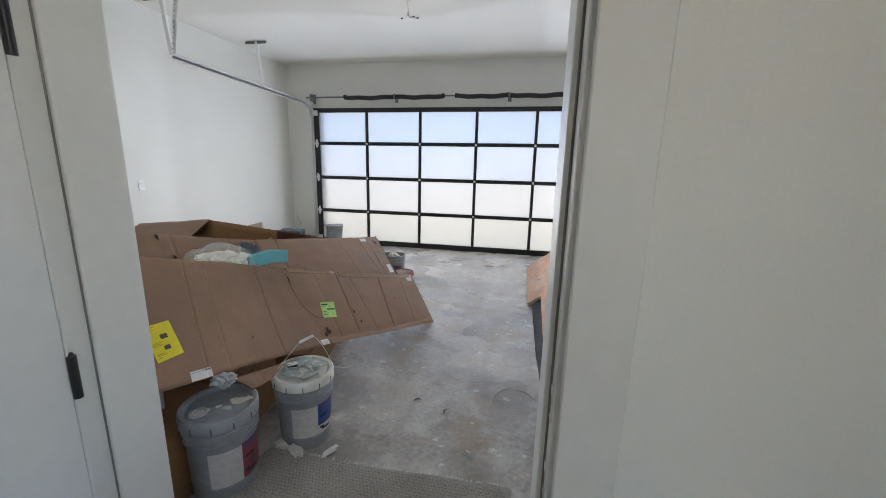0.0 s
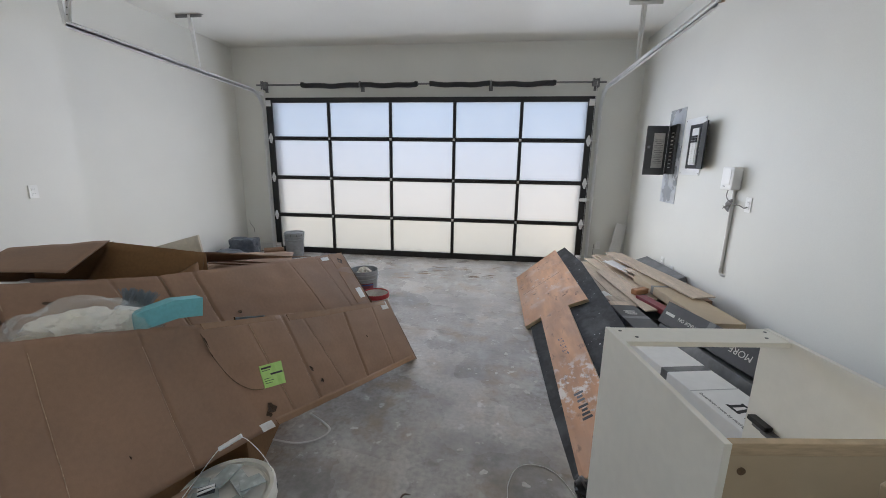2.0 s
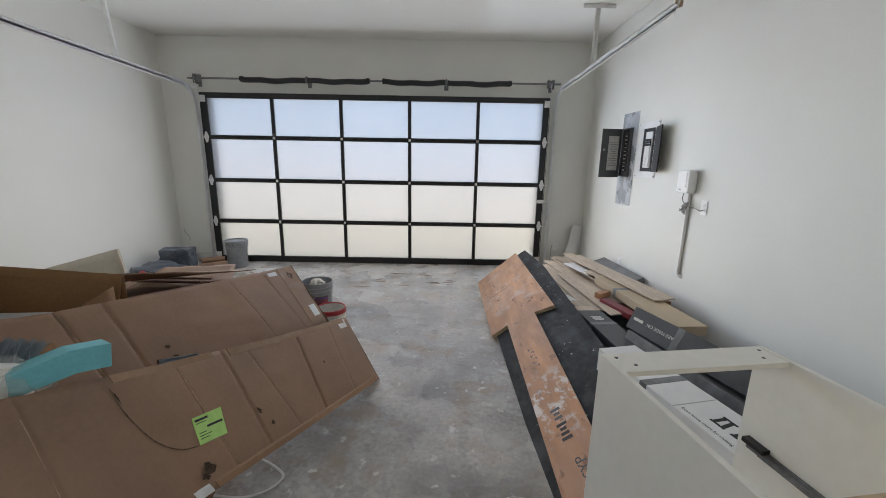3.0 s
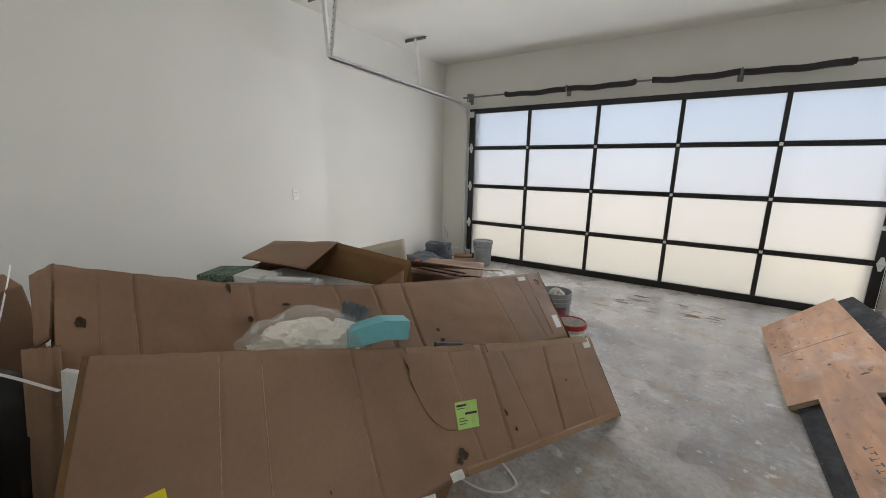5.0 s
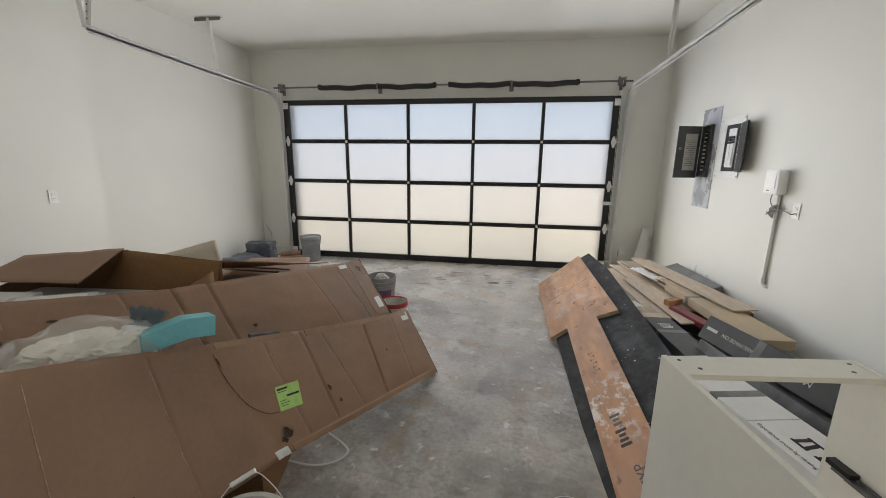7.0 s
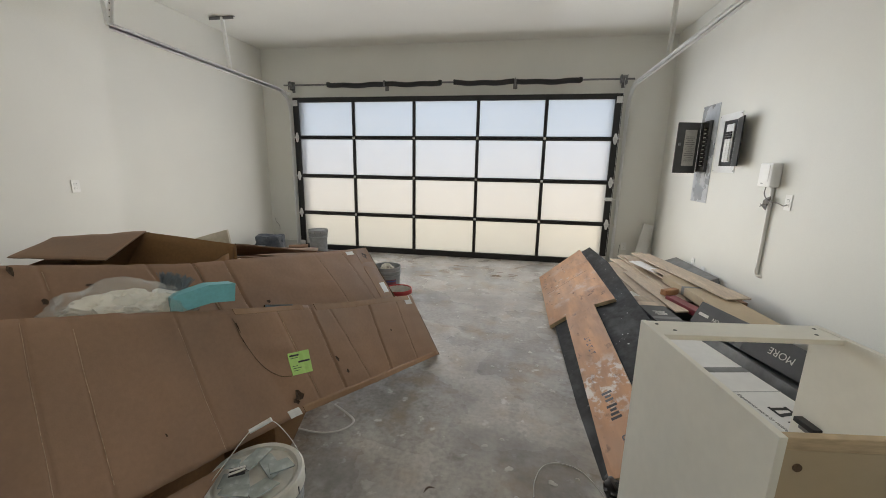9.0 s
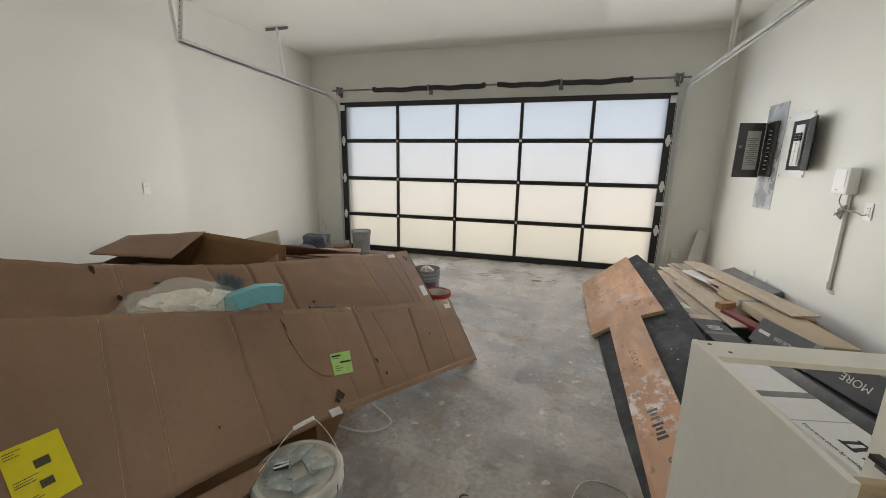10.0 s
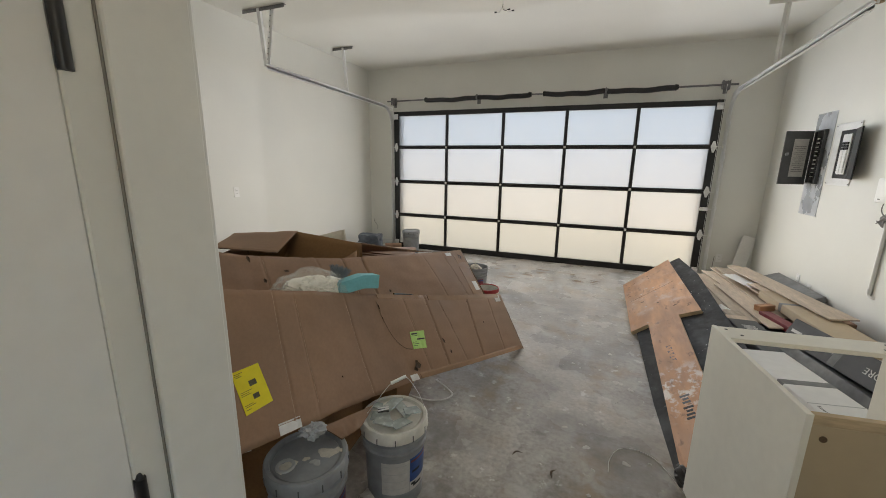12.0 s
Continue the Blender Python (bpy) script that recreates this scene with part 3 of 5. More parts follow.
# second panel, bare steel trim, door swung back towards the wall
pb = thing("breaker_panel", "bare metal breaker panel with black door swung open", "breaker panel")
PY, PZ = -1.632, 1.69
bm = bmesh.new()
for a, b in (((0.004, 0.40, 0.065), (0, 0, 0.25)), ((0.004, 0.40, 0.065), (0, 0, -0.25)), ((0.004, 0.1, 0.435), (0, 0.15, 0)), ((0.004, 0.065, 0.435), (0, -0.1675, 0))):
    bm_box(bm, a, Matrix.Translation((XR - 0.006 + b[0], PY + b[1], PZ + b[2])), 0.001)
tp = part("trim_plate", bm, "steel", pb, "bright bare steel trim plate")
for dy in (-0.185, 0.185):
    for dz in (-0.265, 0.265):
        bm = bmesh.new()
        bm_cyl(bm, 0.006, 0.006, 0.003, pose(XR - 0.0075, PY + dy, PZ + dz, 0, -90, 0), 10)
        part("screw", bm, "dark_steel", tp)
bm = bmesh.new()
bm_box(bm, (0.004, 0.24, 0.435), Matrix.Translation((XR - 0.002, PY - 0.018, PZ)))
part("interior", bm, "black_metal", pb, "dark panel interior")
bm = bmesh.new()
bm_box(bm, (0.01, 0.13, 0.36), Matrix.Translation((XR - 0.009, PY - 0.03, PZ)), 0.002)
part("dead_front", bm, "steel", pb, "pale inner cover plate")
for k in range(12):
    for dy in (-0.027, 0.027):
        bm = bmesh.new()
        bm_box(bm, (0.012, 0.048, 0.021), Matrix.Translation((XR - 0.018, PY - 0.03 + dy, PZ - 0.16 + k * 0.0235)), 0.002)
        part("breaker", bm, "white_plastic" if k < 9 else "black_metal", pb)
lid = pose(XR - 0.012, -1.79, PZ, 0, 0, -107)
bm = bmesh.new()
bm_box(bm, (0.24, 0.012, 0.44), lid @ Matrix.Translation((0.12, 0, 0)), 0.003)
part("panel_door", bm, "black_metal", pb, "black inner side of the open door")

# wall controller, conduit and cable
mo = thing("wall_controller", "rounded white plastic wall controller box with grey cable", "controller")
bm = bmesh.new()
bm_box(bm, (0.075, 0.165, 0.19), Matrix.Translation((XR - 0.0385, -2.437, 1.4)), 0.022, 4)
hb = part("housing", bm, "white_plastic", mo, smooth=True)
bm = bmesh.new()
bm_box(bm, (0.004, 0.11, 0.13), Matrix.Translation((XR - 0.0775, -2.437, 1.415)), 0.0015)
part("front_cover", bm, "white_plastic", hb)
bm = bmesh.new()
bm_box(bm, (0.001, 0.03, 0.006), Matrix.Translation((XR - 0.08, -2.42, 1.335)))
part("name_bar", bm, "grey_panel", hb)
bm = bmesh.new()
bm_tube(bm, spline([(XR - 0.05, -2.44, 1.32), (XR - 0.05, -2.43, 1.25), (XR - 0.05, -2.5, 1.2), (XR - 0.04, -2.6, 1.19), (XR - 0.03, -2.645, 1.175), (XR - 0.01, -2.65, 1.18)], 6), 0.004, 8)
for k in range(5):
    a = 0.1 + 0.014 * k
    bm_tube(bm, spline([(XR - 0.03 - 0.005 * k, -2.56 + a, 1.17 - 0.006 * k), (XR - 0.04, -2.5, 1.215 + 0.004 * k), (XR - 0.035, -2.45 + 0.01 * k, 1.19), (XR - 0.04, -2.47, 1.165 - 0.01 * k), (XR - 0.03 - 0.005 * k, -2.56 + a, 1.168)], 6), 0.004, 8)
M["cable"] = material("grey_cable", (0.3, 0.29, 0.28), rough=0.5, bump=0.0)
part("power_cable", bm, "cable", mo, "coiled grey power cable", True)
cd = thing("conduit", "white plastic conduit running down the wall", "conduit")
bm = bmesh.new()
bm_tube(bm, spline([(XR - 0.014, -2.46, 1.315), (XR - 0.014, -2.46, 0.95), (XR - 0.014, -2.46, 0.62), (XR - 0.014, -2.463, 0.585), (XR - 0.008, -2.49, 0.575), (XR + 0.01, -2.51, 0.575)], 6), 0.013, 12)
part("pipe", bm, "white_plastic", cd, smooth=True)
bm = bmesh.new()
bm_cyl(bm, 0.016, 0.016, 0.04, Matrix.Translation((XR - 0.0165, -2.46, 0.6)), 14)
part("coupling", bm, "white_plastic", cd, smooth=True)
# ---- cardboard ----
M["label_yellow"] = material("yellow_label", (0.78, 0.66, 0.01), rough=0.5, grain=40, vary=0.04, bump=0.02)
M["ink_soft"] = material("grey_print", (0.07, 0.065, 0.03), rough=0.6, grain=400, vary=0.6, bump=0.0)
M["label_green"] = material("green_label", (0.45, 0.72, 0.2), rough=0.55, grain=40, vary=0.04, bump=0.02)
M["tape_white"] = material("white_tape", (0.66, 0.66, 0.64), rough=0.35, grain=60, vary=0.05, bump=0.05)
M["tape_clear"] = material("clear_tape", (0.3, 0.185, 0.11), rough=0.22, grain=30, vary=0.06, bump=0.06)
M["strap"] = material("white_strap", (0.66, 0.65, 0.62), rough=0.35, grain=60, vary=0.05, bump=0.02)
M["torn"] = material("torn_fibre", (0.07, 0.045, 0.028), rough=0.95, grain=120, vary=0.4, bump=0.4)


def lerp_line(pts, u):
    """The point a share u of the way along a polyline of equal legs."""
    k = min(int(u * (len(pts) - 1)), len(pts) - 2)
    t = u * (len(pts) - 1) - k
    return Vector(pts[k]).lerp(Vector(pts[k + 1]), t)


class Sheet:
    """A bent cardboard sheet between a top and a bottom line, with pressed folds across and along it."""

    def __init__(self, top, bottom, folds=(), along=(), seed=0, sway=0.012, thick=0.012):
        self.top, self.bottom, self.folds, self.along, self.seed, self.sway, self.thick = top, bottom, folds, along, seed, sway, thick
        a, b, c = Vector(top[0]), Vector(top[-1]), Vector(bottom[len(bottom) // 2])
        self.normal = (b - a).cross(c - a).normalized()
        if self.normal.x < 0:
            self.normal = -self.normal

    def at(self, u, v, lift=0.0):
        p = lerp_line(self.top, u).lerp(lerp_line(self.bottom, u), v)
        d = self.sway * noise.noise((u * 4 + self.seed, v * 1.6, self.seed)) + 0.25 * self.sway * noise.noise((u * 17, v * 7, self.seed + 5))
        for c, depth, slant in self.folds:
            d -= depth * math.exp(-((u - c - slant * (v - 0.5)) / 0.0026) ** 2)
        for c, depth in self.along:
            d -= depth * math.exp(-((v - c) / 0.012) ** 2)
        return p + self.normal * (d + lift)

    def build(self, bm, nu=170, nv=22, ragged=0.004):
        us = [i / nu for i in range(nu + 1)]
        grid = []
        for side in (0, 1):
            rows = []
            for j in range(nv + 1):
                v = j / nv
                row = []
                for u in us:
                    vv = v
                    if j in (0, nv):
                        vv += ragged * noise.noise((u * 40 + self.seed, j, 3)) * 2
                    row.append(bm.verts.new(self.at(u, vv, -self.thick * side)))
                rows.append(row)
            grid.append(rows)
        for s, rows in enumerate(grid):
            for j in range(nv):
                for i in range(nu):
                    f = bm.faces.new((rows[j][i], rows[j][i + 1], rows[j + 1][i + 1], rows[j + 1][i]))
                    f.smooth = True
        a, b = grid
        for i in range(nu):
            for j in (0, nv):
                bm.faces.new((a[j][i], a[j][i + 1], b[j][i + 1], b[j][i])).material_index = 1
        for j in range(nv):
            for i in (0, nu):
                bm.faces.new((a[j][i], a[j + 1][i], b[j + 1][i], b[j][i])).material_index = 1

    def patch(self, bm, corners, lift=0.0016, n=6):
        """A thin patch through four (u, v) corners, lying on the sheet."""
        c = [Vector(q) for q in corners]
        grid = [[self.at(*(c[0].lerp(c[1], i / n).lerp(c[3].lerp(c[2], i / n), j / n)), lift + 0.0005) for i in range(n + 1)] for j in range(n + 1)]
        low = [[self.at(*(c[0].lerp(c[1], i / n).lerp(c[3].lerp(c[2], i / n), j / n)), 0.0) for i in range(n + 1)] for j in range(n + 1)]
        gv = [[bm.verts.new(p) for p in row] for row in grid]
        lv = [[bm.verts.new(p) for p in row] for row in low]
        for j in range(n):
            for i in range(n):
                bm.faces.new((gv[j][i], gv[j][i + 1], gv[j + 1][i + 1], gv[j + 1][i]))
        for k in range(n):
            bm.faces.new((gv[0][k], gv[0][k + 1], lv[0][k + 1], lv[0][k]))
            bm.faces.new((gv[n][k], gv[n][k + 1], lv[n][k + 1], lv[n][k]))
            bm.faces.new((gv[k][0], gv[k + 1][0], lv[k + 1][0], lv[k][0]))
            bm.faces.new((gv[k][n], gv[k + 1][n], lv[k + 1][n], lv[k][n]))

    def tear(self, bm, u, v, w, h, seed):
        """A ragged torn hole drawn as a thin fibre-edged scar."""
        rnd = random.Random(seed)
        n = 11
        ring = [(u + w * math.cos(6.283 * k / n) * rnd.uniform(0.5, 1.1), v + h * math.sin(6.283 * k / n) * rnd.uniform(0.5, 1.1)) for k in range(n)]
        c = bm.verts.new(self.at(u, v, 0.001))
        vs = [bm.verts.new(self.at(*q, 0.0022 + rnd.uniform(0, 0.004))) for q in ring]
        for k in range(n):
            bm.faces.new((c, vs[k], vs[(k + 1) % n]))


def text_lines(name, lines, parent, m, width, height, mat, gap=0.35):
    """Unreadable print as plain bars in a block, on the local xy plane of m."""
    n = len(lines)
    for k, share in enumerate(lines):
        bm = bmesh.new()
        h = height / n
        bm_box(bm, (width * share, h * (1 - gap), 0.0006), m @ Matrix.Translation((width * share / 2, -k * h, 0)))
        part(name, bm, mat, parent)


def lettering(name, body, parent, m, size, mat, label=""):
    """Raised lettering, 0.6 mm thick, on the local xy plane of m."""
    cu = bpy.data.curves.new(name, "FONT")
    cu.body, cu.size, cu.extrude, cu.align_x, cu.align_y = body, size, 0.0003, "LEFT", "CENTER"
    tmp = new(name, cu)
    me = bpy.data.meshes.new_from_object(tmp.evaluated_get(bpy.context.evaluated_depsgraph_get()))
    bpy.data.objects.remove(tmp)
    me.transform(m)
    me.materials.clear()
    me.materials.append(M[mat])
    ob = new(name, me)
    ob.parent = parent
    return tagged(ob, label)


def axes(o, x, y):
    """A frame with x along x and y in the plane towards y."""
    x = Vector(x).normalized()
    z = x.cross(Vector(y)).normalized()
    y = z.cross(x)
    m = Matrix((x, y, z)).transposed().to_4x4()
    m.translation = o
    return m


# front flattened box
A = Sheet([(-.22, -5.5, 1.102), (-.128, -5.1, .983), (-.035, -4.7, .855), (.135, -3.95, .632), (.306, -3.192, .434)],
          [(.015, -5.702, .626), (.09, -5.179, .503), (.177, -4.649, .364), (.364, -3.98, .185), (.55, -3.304, .012)],
          [(0.141, .003, -.008), (0.195, .0015, -.012), (0.356, .003, -.022), (0.563, .0025, -.01), (0.632, .006, -.016), (0.692, .002, .02), (0.792, .007, -.024), (.903, .003, -.024)],
          [(0.93, .003)], 1.0, 0.014)
ca = thing("cardboard_box", "long flattened brown cardboard box with yellow and green labels", "box", group="cardboard boxes")
bm = bmesh.new()
A.build(bm, 430, 24)
wall_a = part("front_panel", bm, ["card", "card_worn"], ca)
B0 = Sheet([tuple(Vector(p) + Vector((-.05, -0.0, -.015))) for p in A.top], [tuple(Vector(p) + Vector((-.05, .0, -.0))) for p in A.bottom], A.folds, (), 4.0, 0.02, 0.008)
bm = bmesh.new()
B0.build(bm, 100, 8)
part("back_panel", bm, ["card_dark", "card_worn"], ca, "inner cardboard wall")
# end flap that hangs at the far end
E0 = Sheet([(.306, -3.192, .434), (.27, -3.15, .41)], [(.56, -3.298, .006), (.5, -3.26, .006)], (), (), 7.0, 0.006, 0.006)
bm = bmesh.new()
E0.build(bm, 12, 12)
part("end_flap", bm, ["card", "card_worn"], ca)
M["crease"] = material("scuffed_crease", (0.4, 0.28, 0.19), rough=0.8, grain=90, vary=0.3, stain=6, stain_amount=0.3, bump=0.2)


def creases(sh, parent, wide=0.0006, lift=0.0006):
    """Pale scuffed lines where the sheet has been folded."""
    for k, (c, depth, slant) in enumerate(sh.folds):
        bm = bmesh.new()
        v0, v1 = 0.02 + 0.05 * (k % 3), 0.98 - 0.1 * (k % 2)
        w = wide * (0.6 + depth * 60)
        ua, ub = c + slant * (v0 - 0.5), c + slant * (v1 - 0.5)
        d = 0.0022 * (1 if k % 2 else -1)
        sh.patch(bm, [(ua + d - w, v0), (ua + d + w, v0), (ub + d + w, v1), (ub + d - w, v1)], lift, 14)
        part("crease", bm, "crease", parent)


creases(A, wall_a)
# loose flap below the front panel
F0 = Sheet([(.07, -5.3, .49), (.13, -5.0, .42)], [(.13, -5.24, .41), (.15, -5.14, .40)], (), (), 9.0, 0.01, 0.006)
bm = bmesh.new()
F0.build(bm, 20, 8)
part("bottom_flap", bm, ["card", "card_worn"], ca)


def on_sheet(sh, u0, u1, v0, v1, name, parent, mat, label="", lift=0.0016, skew=0.0):
    bm = bmesh.new()
    sh.patch(bm, [(u0, v0), (u1, v0), (u1 + skew, v1), (u0 + skew, v1)], lift)
    return part(name, bm, mat, parent, label)


bm = bmesh.new()
YC = [(0.029, .54), (0.082, .505), (.098, .765), (.046, .805)]
A.patch(bm, YC)
ye = part("yellow_label", bm, "label_yellow", wall_a, "yellow shipping label with dark print")


def in_quad(c, s, t):
    a, b, d, e = [Vector(q) for q in c]
    return a.lerp(b, s).lerp(e.lerp(d, s), t)


def label_block(c, s0, s1, t0, t1, mat="ink"):
    bm = bmesh.new()
    A.patch(bm, [in_quad(c, s0, t0), in_quad(c, s1, t0), in_quad(c, s1, t1), in_quad(c, s0, t1)], 0.0026, 2)
    part("print_block", bm, mat, ye if c is YC else gr)


label_block(YC, .44, .7, .31, .44, "ink_soft")
label_block(YC, .42, .64, .63, .75, "ink_soft")
for t, w in ((.06, .35), (.1, .22), (.14, .28), (.5, .5), (.54, .36), (.58, .42), (.8, .36), (.84, .46), (.9, .2)):
    label_block(YC, .06, .06 + w * .8, t, t + .009)
GC = [(.545, .451), (.587, .451), (.573, .665), (.533, .655)]
bm = bmesh.new()
A.patch(bm, GC)
gr = part("green_label", bm, "label_green", wall_a, "pale green paper label with print")
label_block(GC, .06, .5, .1, .18)
label_block(GC, .4, .95, .42, .5)
for t, w in ((.24, .35), (.6, .25), (.7, .4), (.8, .3)):
    label_block(GC, .08, .08 + w, t, t + .025)
on_sheet(A, .487, .513, .93, 1.0, "tape", wall_a, "tape_white", "piece of white tape")
on_sheet(A, .1, .145, .92, .995, "tape", wall_a, "tape_white", "piece of white tape")
on_sheet(A, .5, .64, .0, .05, "tape", wall_a, "tape_clear", "strip of clear packing tape")
on_sheet(A, .52, .99, .93, 1.0, "tape", wall_a, "tape_clear", "strip of clear packing tape")
on_sheet(A, .65, .98, .0, .07, "tape", wall_a, "tape_clear", "strip of clear packing tape")
on_sheet(A, .955, .985, .02, .14, "tape", wall_a, "tape_white")
for k, (u, v, w, h) in enumerate(((.524, .84, .009, .055), (.515, .88, .006, .03), (.638, .617, .004, .04), (.647, .772, .004, .025), (.27, .75, .0015, .012), (.84, .45, .0015, .02), (.487, .15, .0015, .06), (.482, .27, .0012, .05))):
    bm = bmesh.new()
    A.tear(bm, u, v, w, h, k)
    part("tear", bm, "torn", wall_a, "ragged dark tear")
bm = bmesh.new()
bm_tube(bm, spline([A.at(.487, .08, .002), A.at(.483, .28, .002), A.at(.495, .5, .003), A.at(.512, .62, .002), A.at(.53, .653, .002)], 6), 0.0022, 6, 0.5)
part("slit", bm, "card_worn", wall_a, "curved slit in the cardboard")

# second flattened box behind
B = Sheet([(-.62, -5.455, 1.228), (-.55, -5.05, 1.092), (-.43, -4.45, .958), (-.29, -3.72, .848), (-.154, -2.953, .738)],
          [(-.48, -5.52, .895), (-.40, -5.1, .78), (-.22, -4.45, .58), (-.04, -3.75, .45), (.15, -3.1, .35)],
          [(0.1, .006, 0.0), (0.28, .004, .0), (0.43, .005, .02), (0.5, .01, .0), (0.556, .008, .0), (0.8, .002, .03), (.9, .003, .03), (.05, .002, 0)],
          [(0.3, .003)], 11.0, 0.02)
cb = thing("cardboard_box", "second long flattened cardboard box with torn corner", "box", group="cardboard boxes")
bm = bmesh.new()
B.build(bm, 400, 18)
wall_b = part("front_panel", bm, ["card", "card_worn"], cb)
creases(B, wall_b)
B1 = Sheet([tuple(Vector(p) + Vector((-.06, .01, -.02))) for p in B.top], [tuple(Vector(p) + Vector((-.06, .0, .0))) for p in B.bottom], B.folds, (), 14.0, 0.02, 0.008)
bm = bmesh.new()
B1.build(bm, 100, 8)
part("back_panel", bm, ["card_dark", "card_worn"], cb, "inner cardboard wall")
E1 = Sheet([(-.154, -2.953, .745), (-.2, -2.9, .7)], [(.16, -3.09, .345), (.1, -3.04, .33)], (), (), 17.0, 0.008, 0.006)
bm = bmesh.new()
E1.build(bm, 12, 12)
part("end_flap", bm, ["card_worn", "card_worn"], cb, "frayed cardboard end flap")
C1 = Sheet([(-.62, -5.455, 1.23), (-.7, -5.49, 1.19)], [(-.55, -5.5, 1.05), (-.6, -5.52, 1.02)], (), (), 19.0, 0.006, 0.006)
bm = bmesh.new()
C1.build(bm, 10, 10)
part("corner_flap", bm, ["card", "card_worn"], cb)
on_sheet(B, .9, .93, .04, .1, "tape", wall_b, "tape_white")
on_sheet(B, .965, .99, .66, .84, "tape", wall_b, "tape_white", "peeling white sticker")
on_sheet(B, .94, .995, .0, .9, "tape", wall_b, "tape_clear", "strip of clear packing tape")
for k, (u, v, w, h) in enumerate(((.251, .063, .004, .06), (.329, .226, .008, .018), (.272, .376, .004, .05), (.598, .592, .005, .025), (.6, .72, .006, .03), (.03, .42, .010, .05), (.97, .14, .01, .07))):
    bm = bmesh.new()
    B.tear(bm, u, v, w, h, 50 + k)
    part("tear", bm, "torn", wall_b, "ragged dark tear")


def plate(bm, pts, thick=0.005, curl=0.0):
    """A flat or slightly curled sheet through four corners, with thickness."""
    s = Sheet([pts[0], pts[1]], [pts[3], pts[2]], (), (), sum(pts[0]) * 3, curl, thick)
    s.build(bm, 14, 10, 0.003)
    return s


# open box behind
cc = thing("cardboard_box", "open brown cardboard box with raised lid flaps and scrap inside", "box", group="cardboard boxes")
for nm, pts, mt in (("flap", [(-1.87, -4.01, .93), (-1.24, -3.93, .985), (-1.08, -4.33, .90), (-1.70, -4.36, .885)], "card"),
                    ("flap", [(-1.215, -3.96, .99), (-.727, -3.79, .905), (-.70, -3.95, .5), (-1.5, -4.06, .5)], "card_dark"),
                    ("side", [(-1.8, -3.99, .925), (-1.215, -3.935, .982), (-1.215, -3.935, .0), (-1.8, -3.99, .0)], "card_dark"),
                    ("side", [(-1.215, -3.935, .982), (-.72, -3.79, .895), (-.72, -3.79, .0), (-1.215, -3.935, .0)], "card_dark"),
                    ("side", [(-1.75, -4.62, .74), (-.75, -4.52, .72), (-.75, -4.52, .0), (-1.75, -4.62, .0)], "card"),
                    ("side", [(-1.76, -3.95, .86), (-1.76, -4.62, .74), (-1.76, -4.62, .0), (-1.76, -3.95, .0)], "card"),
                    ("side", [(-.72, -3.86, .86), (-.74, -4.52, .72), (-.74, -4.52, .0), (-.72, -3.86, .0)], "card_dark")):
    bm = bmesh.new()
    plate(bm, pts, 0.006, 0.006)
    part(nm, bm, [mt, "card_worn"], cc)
M["foam_white"] = material("white_foam", (0.7, 0.7, 0.68), rough=0.8, grain=90, vary=0.05, bump=0.2)
M["foam_grey"] = material("grey_tray", (0.45, 0.46, 0.46), rough=0.6, grain=60, vary=0.08, bump=0.1)
for k, (x, y, z, rz, rx, sz) in enumerate(((-1.12, -4.42, .835, 28, 10, (.34, .07, .05)), (-1.2, -4.34, .80, 25, 4, (.36, .09, .045)), (-1.42, -4.42, .81, 12, 6, (.26, .14, .06)))):
    tb = thing("packing_tray", "grey-white moulded packing tray lying in the open box", "packaging", pose(x, y, z, rx, 0, rz), "packing trays")
    bm = bmesh.new()
    bm_box(bm, sz, None, 0.008, 2)
    part("body", bm, "foam_grey" if k < 2 else "foam_white", tb, smooth=True)
    bm = bmesh.new()
    bm_box(bm, (sz[0] * 0.8, sz[1] * 0.6, 0.008), Matrix.Translation((0, 0, sz[2] / 2)), 0.003)
    part("rim", bm, "foam_white", tb)
solid("packing_foam", (lambda q: (bm_box(q, (.86, .5, .7), None, .02, 2), q)[1])(bmesh.new()), "foam_grey", "grey packing foam filling the open box", "packaging", "", pose(-1.25, -4.26, .415, 0, 0, 6))
M["green_fleck"] = material("green_flecked_felt", (0.12, 0.17, 0.13), rough=0.9, grain=80, vary=0.7, stain=20, stain_amount=0.5, bump=0.4)
bm = bmesh.new()
bm_box(bm, (.3, .22, .05), None, 0.015, 2)
solid("felt_pad", bm, "green_fleck", "dark green flecked carpet pad on the open box", "pad", "", pose(-1.78, -4.42, .78, 3, -4, 20))

# curved loose sheet that bridges from the open box to the stack
BS = Sheet([(-.727, -3.78, .90), (-.70, -3.4, .80), (-.67, -3.0, .69), (-.6, -2.6, .6)], [(-1.5, -3.7, .76), (-1.5, -3.35, .66), (-1.5, -2.95, .58), (-1.5, -2.55, .54)], (), (), 33.0, 0.008, 0.006)
bs = thing("cardboard_sheet", "curved loose cardboard sheet bridging from the open box", "cardboard")
bm = bmesh.new()
BS.build(bm, 40, 10)
part("sheet", bm, ["card", "card_worn"], bs)

